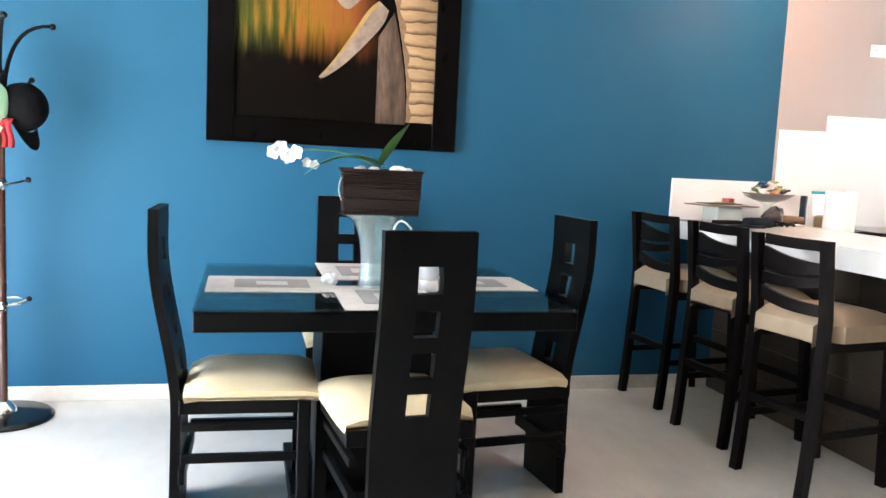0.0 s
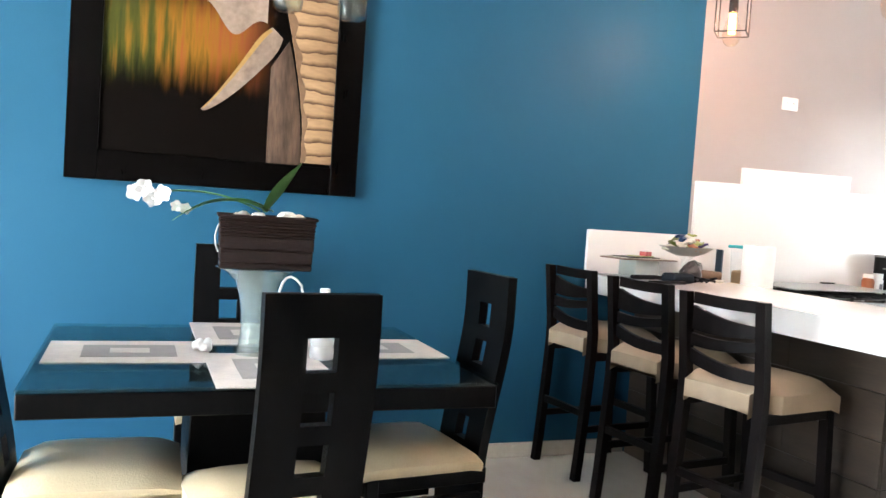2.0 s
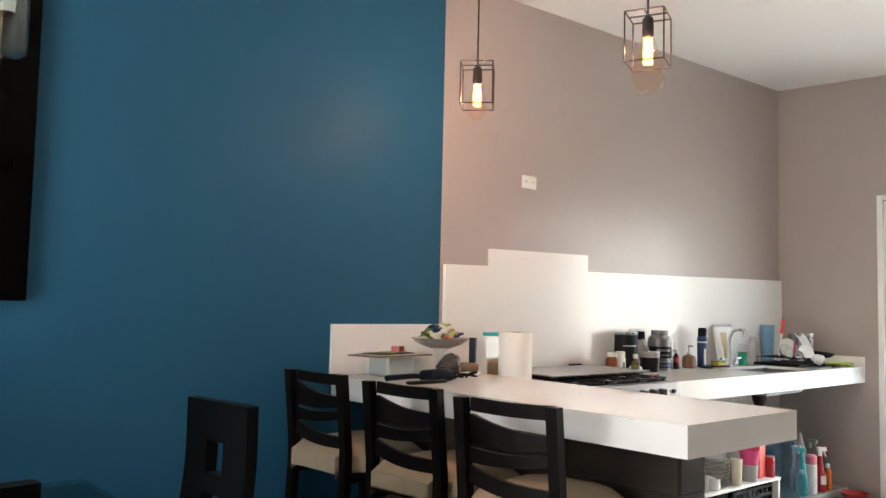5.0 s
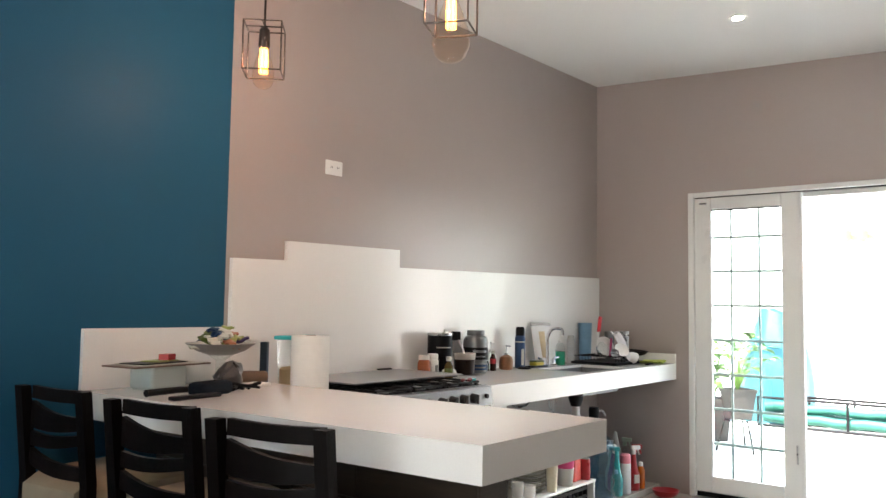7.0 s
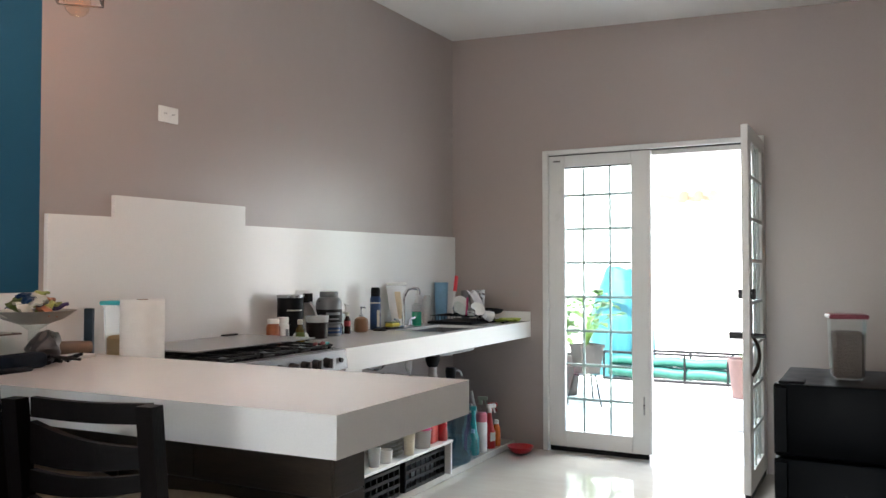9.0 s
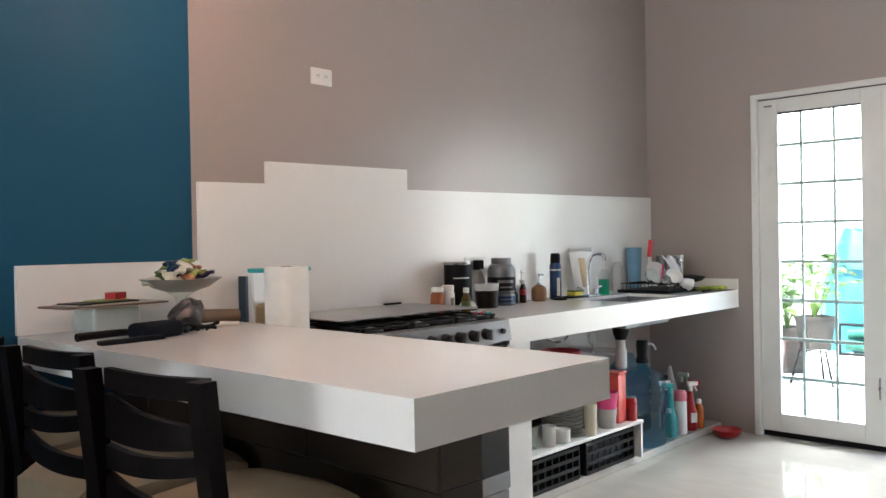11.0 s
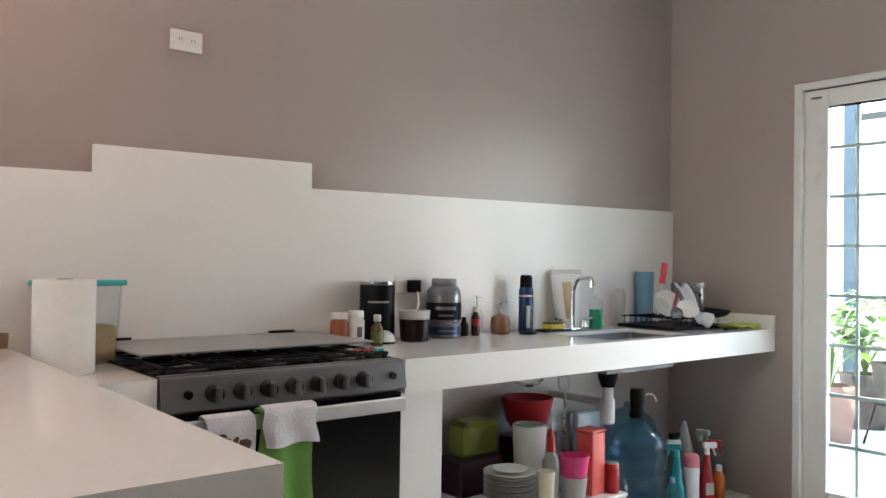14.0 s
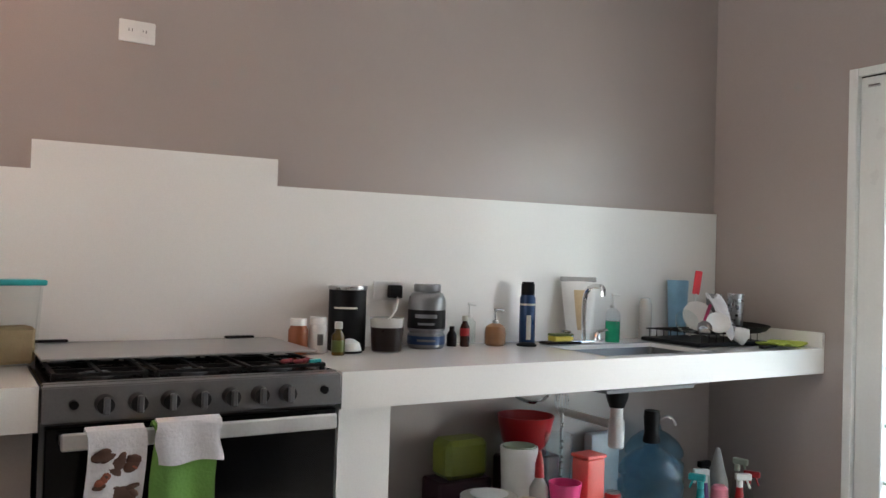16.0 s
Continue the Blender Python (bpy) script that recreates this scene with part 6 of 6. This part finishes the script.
def spray(at, body, head, label, h=0.20, rz=0, lab=None):
    ex = [("trigger_head", None, head, "")]
    bm = bmesh.new()
    tube(bm, [(0, 0, h), (0, 0, h + 0.03)], 0.014, 12)
    box(bm, -0.02, -0.012, h + 0.03, 0.05, 0.012, h + 0.058, bevel=0.004)
    tube(bm, [(0.03, 0, h + 0.035), (0.045, 0, h - 0.005)], 0.005, 6)
    ex = [("trigger_head", bm, head, "")]
    if lab:
        ex.append(("label", bx(-0.022, -0.041, 0.05, 0.022, -0.034, 0.11, bevel=0.003), lab, "pale printed label"))
    return bottle("spray_bottle", at, [(0.036, 0), (0.040, 0.006), (0.040, 0.11), (0.026, 0.15), (0.014, h)], body, label, "spray bottle", ex, rz)


spray((6.008, 3.765, P), clear("teal_bottle", (0.2, 0.7, 0.7), 0.1, 0.6, (0.03, 0.42, 0.44)), TEAL, "teal plastic spray bottle on the plinth", 0.26, 120)
bottle("white_cleaner", (6.115, 3.755, P), [(0.036, 0), (0.038, 0.005), (0.038, 0.19), (0.034, 0.20)], PVC, "white cleaner bottle with a pink cap", "bottle", [("cap", lt([(0.036, 0.20), (0.038, 0.206), (0.036, 0.25), (0.026, 0.262)], 20), ROSE, "pink cap")])
spray((6.245, 3.755, P), RED, PVC, "red cleaning spray bottle with a white trigger", 0.24, -30, LABEL)
spray((6.36, 3.80, P), CLEARP, RED, "clear spray bottle with a red trigger", 0.23, -60)
spray((6.41, 3.90, P), CLEARP, SAGE, "clear spray bottle with a pale trigger", 0.26, -80)
spray((6.20, 3.90, P), SAGE, BLACKP, "green spray bottle with a dark trigger", 0.27, 180)
bottle("funnel_bottle", (6.30, 3.92, P), [(0.045, 0), (0.047, 0.005), (0.047, 0.22), (0.03, 0.28), (0.012, 0.36), (0.008, 0.37)], FROST, "pale translucent bottle with a pointed top", "bottle")
spray((6.13, 3.85, P), plain("violet_plastic", (0.16, 0.05, 0.22), 0.35), PVC, "violet spray bottle with a white trigger", 0.25, 150, LABEL)
bottle("orange_cleaner", (6.33, 3.74, P), [(0.026, 0), (0.028, 0.004), (0.028, 0.12), (0.014, 0.15)], plain("orange_liquid", (0.55, 0.13, 0.02), 0.25), "small bottle of orange cleaner with a white cap", "bottle", [("cap", lt([(0.015, 0.15), (0.015, 0.175), (0.013, 0.178)], 14), PVC, "")])
bottle("small_white_bottle", (5.925, 3.73, P), [(0.024, 0), (0.026, 0.004), (0.026, 0.13), (0.012, 0.16)], CLEARP, "small clear bottle beside the water bottle", "bottle", [("cap", lt([(0.013, 0.16), (0.013, 0.18), (0.011, 0.183)], 14), SKYB, "")])
bowl("red_basin", (6.375, 3.58, 0.0), 0, 0.092, RED, "small red plastic basin on the floor", 0, 0.55, "basin")

# ---- courtyard things ----
G = -0.03
tp = thing("tarpaulin_heap", (11.30, 4.22, G), "turquoise tarpaulin draped over a stack in the courtyard", "tarpaulin")
bm = bmesh.new()
sheet(bm, lambda u, v: ((0.43 - 0.04 * v - 0.40 * max(0, v - 0.35) ** 1.6 + 0.018 * math.sin(22 * math.pi * u) * (1 - v)) * math.cos(2 * math.pi * u), (0.43 - 0.04 * v - 0.40 * max(0, v - 0.35) ** 1.6 + 0.018 * math.sin(22 * math.pi * u) * (1 - v)) * math.sin(2 * math.pi * u), 1.32 * v + 0.03 * math.sin(6 * math.pi * u) * v), 88, 12)
bmesh.ops.remove_doubles(bm, verts=bm.verts, dist=0.0005)
bmesh.ops.holes_fill(bm, edges=bm.edges[:], sides=0)
part("cover", bm, TANKM, tp)
rl = thing("garden_bench_rack", (10.6, 3.3, G), "low black rack holding rolls of green mesh", "rack")
for x in (0.0, 0.35):
    for z in (0.02, 0.33):
        part("rail", tb([(x, -0.95, z), (x, 0.95, z)], 0.016, 6), BLACKP, rl)
    for y in (-0.94, -0.47, 0, 0.47, 0.94):
        part("post", tb([(x, y, 0), (x, y, 0.33)], 0.014, 6), BLACKP, rl)
for k, (x, z) in enumerate(((0.10, 0.10), (0.25, 0.10), (0.17, 0.22))):
    bm = bmesh.new()
    tube(bm, [(x, -0.9 + 1.8 * j / 12, z + 0.012 * math.sin(j * 1.7 + k)) for j in range(13)], 0.058, 12)
    part("mesh_roll", bm, NETG, rl, "roll of green mesh")


def plant(at, r, h, pot_m, n, seed, label, size=0.16, pr=0.14, ph=0.26, sides=4, flowers=0):
    random.seed(seed)
    p = thing("potted_plant", at, label, "potted plant")
    part("pot", lt([(pr * 0.72, 0), (pr * 0.76, 0.005), (pr, ph - 0.03), (pr * 1.08, ph - 0.03), (pr * 1.08, ph), (pr * 0.95, ph), (pr * 0.9, ph - 0.03), (0.001, ph - 0.03)], sides), pot_m, p)
    bm = bmesh.new()
    for k in range(n):
        a = random.uniform(0, 2 * math.pi)
        q = random.random() ** 0.6
        end = Vector((r * q * math.cos(a), r * q * math.sin(a), ph + h * (0.45 + 0.55 * random.random()) * (1.1 - 0.4 * q)))
        mid = Vector((end.x * 0.3, end.y * 0.3, ph + (end.z - ph) * 0.8))
        tube(bm, arc((0, 0, ph - 0.03), mid, end, 5), 0.004, 5, 0.002)
        d = Vector((math.cos(a), math.sin(a), -0.35 + 0.5 * random.random()))
        s = size * (0.7 + 0.5 * random.random())
        blade(bm, arc(end, end + d * s * 0.55 + Vector((0, 0, 0.03)), end + d * s, 5), s * 0.34, 0.2)
    part("foliage", bm, GLEAF, p)
    if flowers:
        bm = bmesh.new()
        for k in range(flowers):
            a, q = random.uniform(0, 2 * math.pi), random.random() ** 0.5
            c = Vector((r * q * math.cos(a), r * q * math.sin(a), ph + h * random.uniform(0.75, 1.15)))
            tube(bm, arc((0, 0, ph - 0.03), (c.x * 0.4, c.y * 0.4, c.z * 0.9), c, 5), 0.003, 5)
            for j in range(5):
                b = j * 1.257 + k
                blade(bm, arc(c, c + Vector((0.02 * math.cos(b), 0.02 * math.sin(b), 0.018)), c + Vector((0.042 * math.cos(b), 0.042 * math.sin(b), 0.006)), 4), 0.018, 0.2)
        part("blossoms", bm, PETAL, p, "white blossoms")
    return p


GLEAF = mat("garden_leaf", (0.17, 0.27, 0.055), (0.055, 0.12, 0.03), 0.4, scale=9, bump=0.02)
DPOT = plain("dark_pot", (0.060, 0.044, 0.038), 0.6)
plant((8.16, 2.35, G + 0.2505), 0.10, 0.10, POTM, 3, 4, "pinkish clay pot standing beyond the doorway", 0.06, 0.118, 0.32, 24)
solo("low_plinth", bx(-0.14, -0.14, 0, 0.14, 0.14, 0.25, bevel=0.006), EXTW, "low pale rendered block under the clay pot", "plinth", at=(8.16, 2.35, G))
plant((8.75, 3.86, G + 0.30), 0.32, 0.55, DPOT, 44, 6, "leafy plant in a dark square pot on a wire stand", 0.15, 0.17, 0.28)
plant((8.95, 4.55, G + 0.30), 0.30, 0.45, POTM, 40, 7, "leafy plant with white blossoms in a pale square pot", 0.14, 0.18, 0.30, flowers=9)
plant((8.55, 4.22, G), 0.30, 0.55, POTM, 46, 12, "leafy plant with white blossoms in a clay square pot", 0.15, 0.19, 0.40, flowers=8)
plant((9.25, 4.28, G), 0.36, 0.70, DPOT, 54, 13, "bushy plant in a tall dark square pot", 0.15, 0.20, 0.42)
plant((9.3, 5.2, G), 0.40, 0.75, POTM, 44, 8, "large leafy plant in a clay pot", 0.17, 0.18, 0.36)
for y, xx in ((3.86, 8.75), (4.55, 8.95)):
    w = thing("plant_stand", (xx, y, G), "dark wire plant stand", "plant stand", group="plant stands")
    part("ring", tb([(0.12 * math.cos(k * math.pi / 8), 0.12 * math.sin(k * math.pi / 8), 0.292) for k in range(17)], 0.007, 6), BLACKP, w)
    for k in range(3):
        a = k * 2.09
        part("leg", tb([(0.12 * math.cos(a), 0.12 * math.sin(a), 0.292), (0.20 * math.cos(a), 0.20 * math.sin(a), 0.0)], 0.008, 6), BLACKP, w)
solo("metal_post", bx(-0.05, -0.05, 0, 0.05, 0.05, 2.9, bevel=0.004), plain("blue_grey_steel", (0.018, 0.034, 0.055), 0.5), "blue grey steel post in the courtyard", "post", at=(10.0, 4.72, G))
rf = thing("tiled_canopy", (13.05, 3.72, 2.30), "short clay tiled coping on the courtyard wall", "coping")
for k in (2, 3, 4):
    part("tile", tb([(0.14, -0.4 + 0.2 * k, 0.10), (-0.28, -0.8 + 0.2 * k, 0.0)], 0.085, 10), TILE, rf)
pg = thing("pergola_beam", (10.0, 0, 0), "slim dark steel beam on posts across the courtyard", "beam")
part("beam", bx(-0.03, 0.2, 2.50, 0.03, 4.66, 2.56, bevel=0.004), KNOBM, pg)
part("post", bx(-0.03, 0.2, G, 0.03, 0.26, 2.50, bevel=0.004), KNOBM, pg)
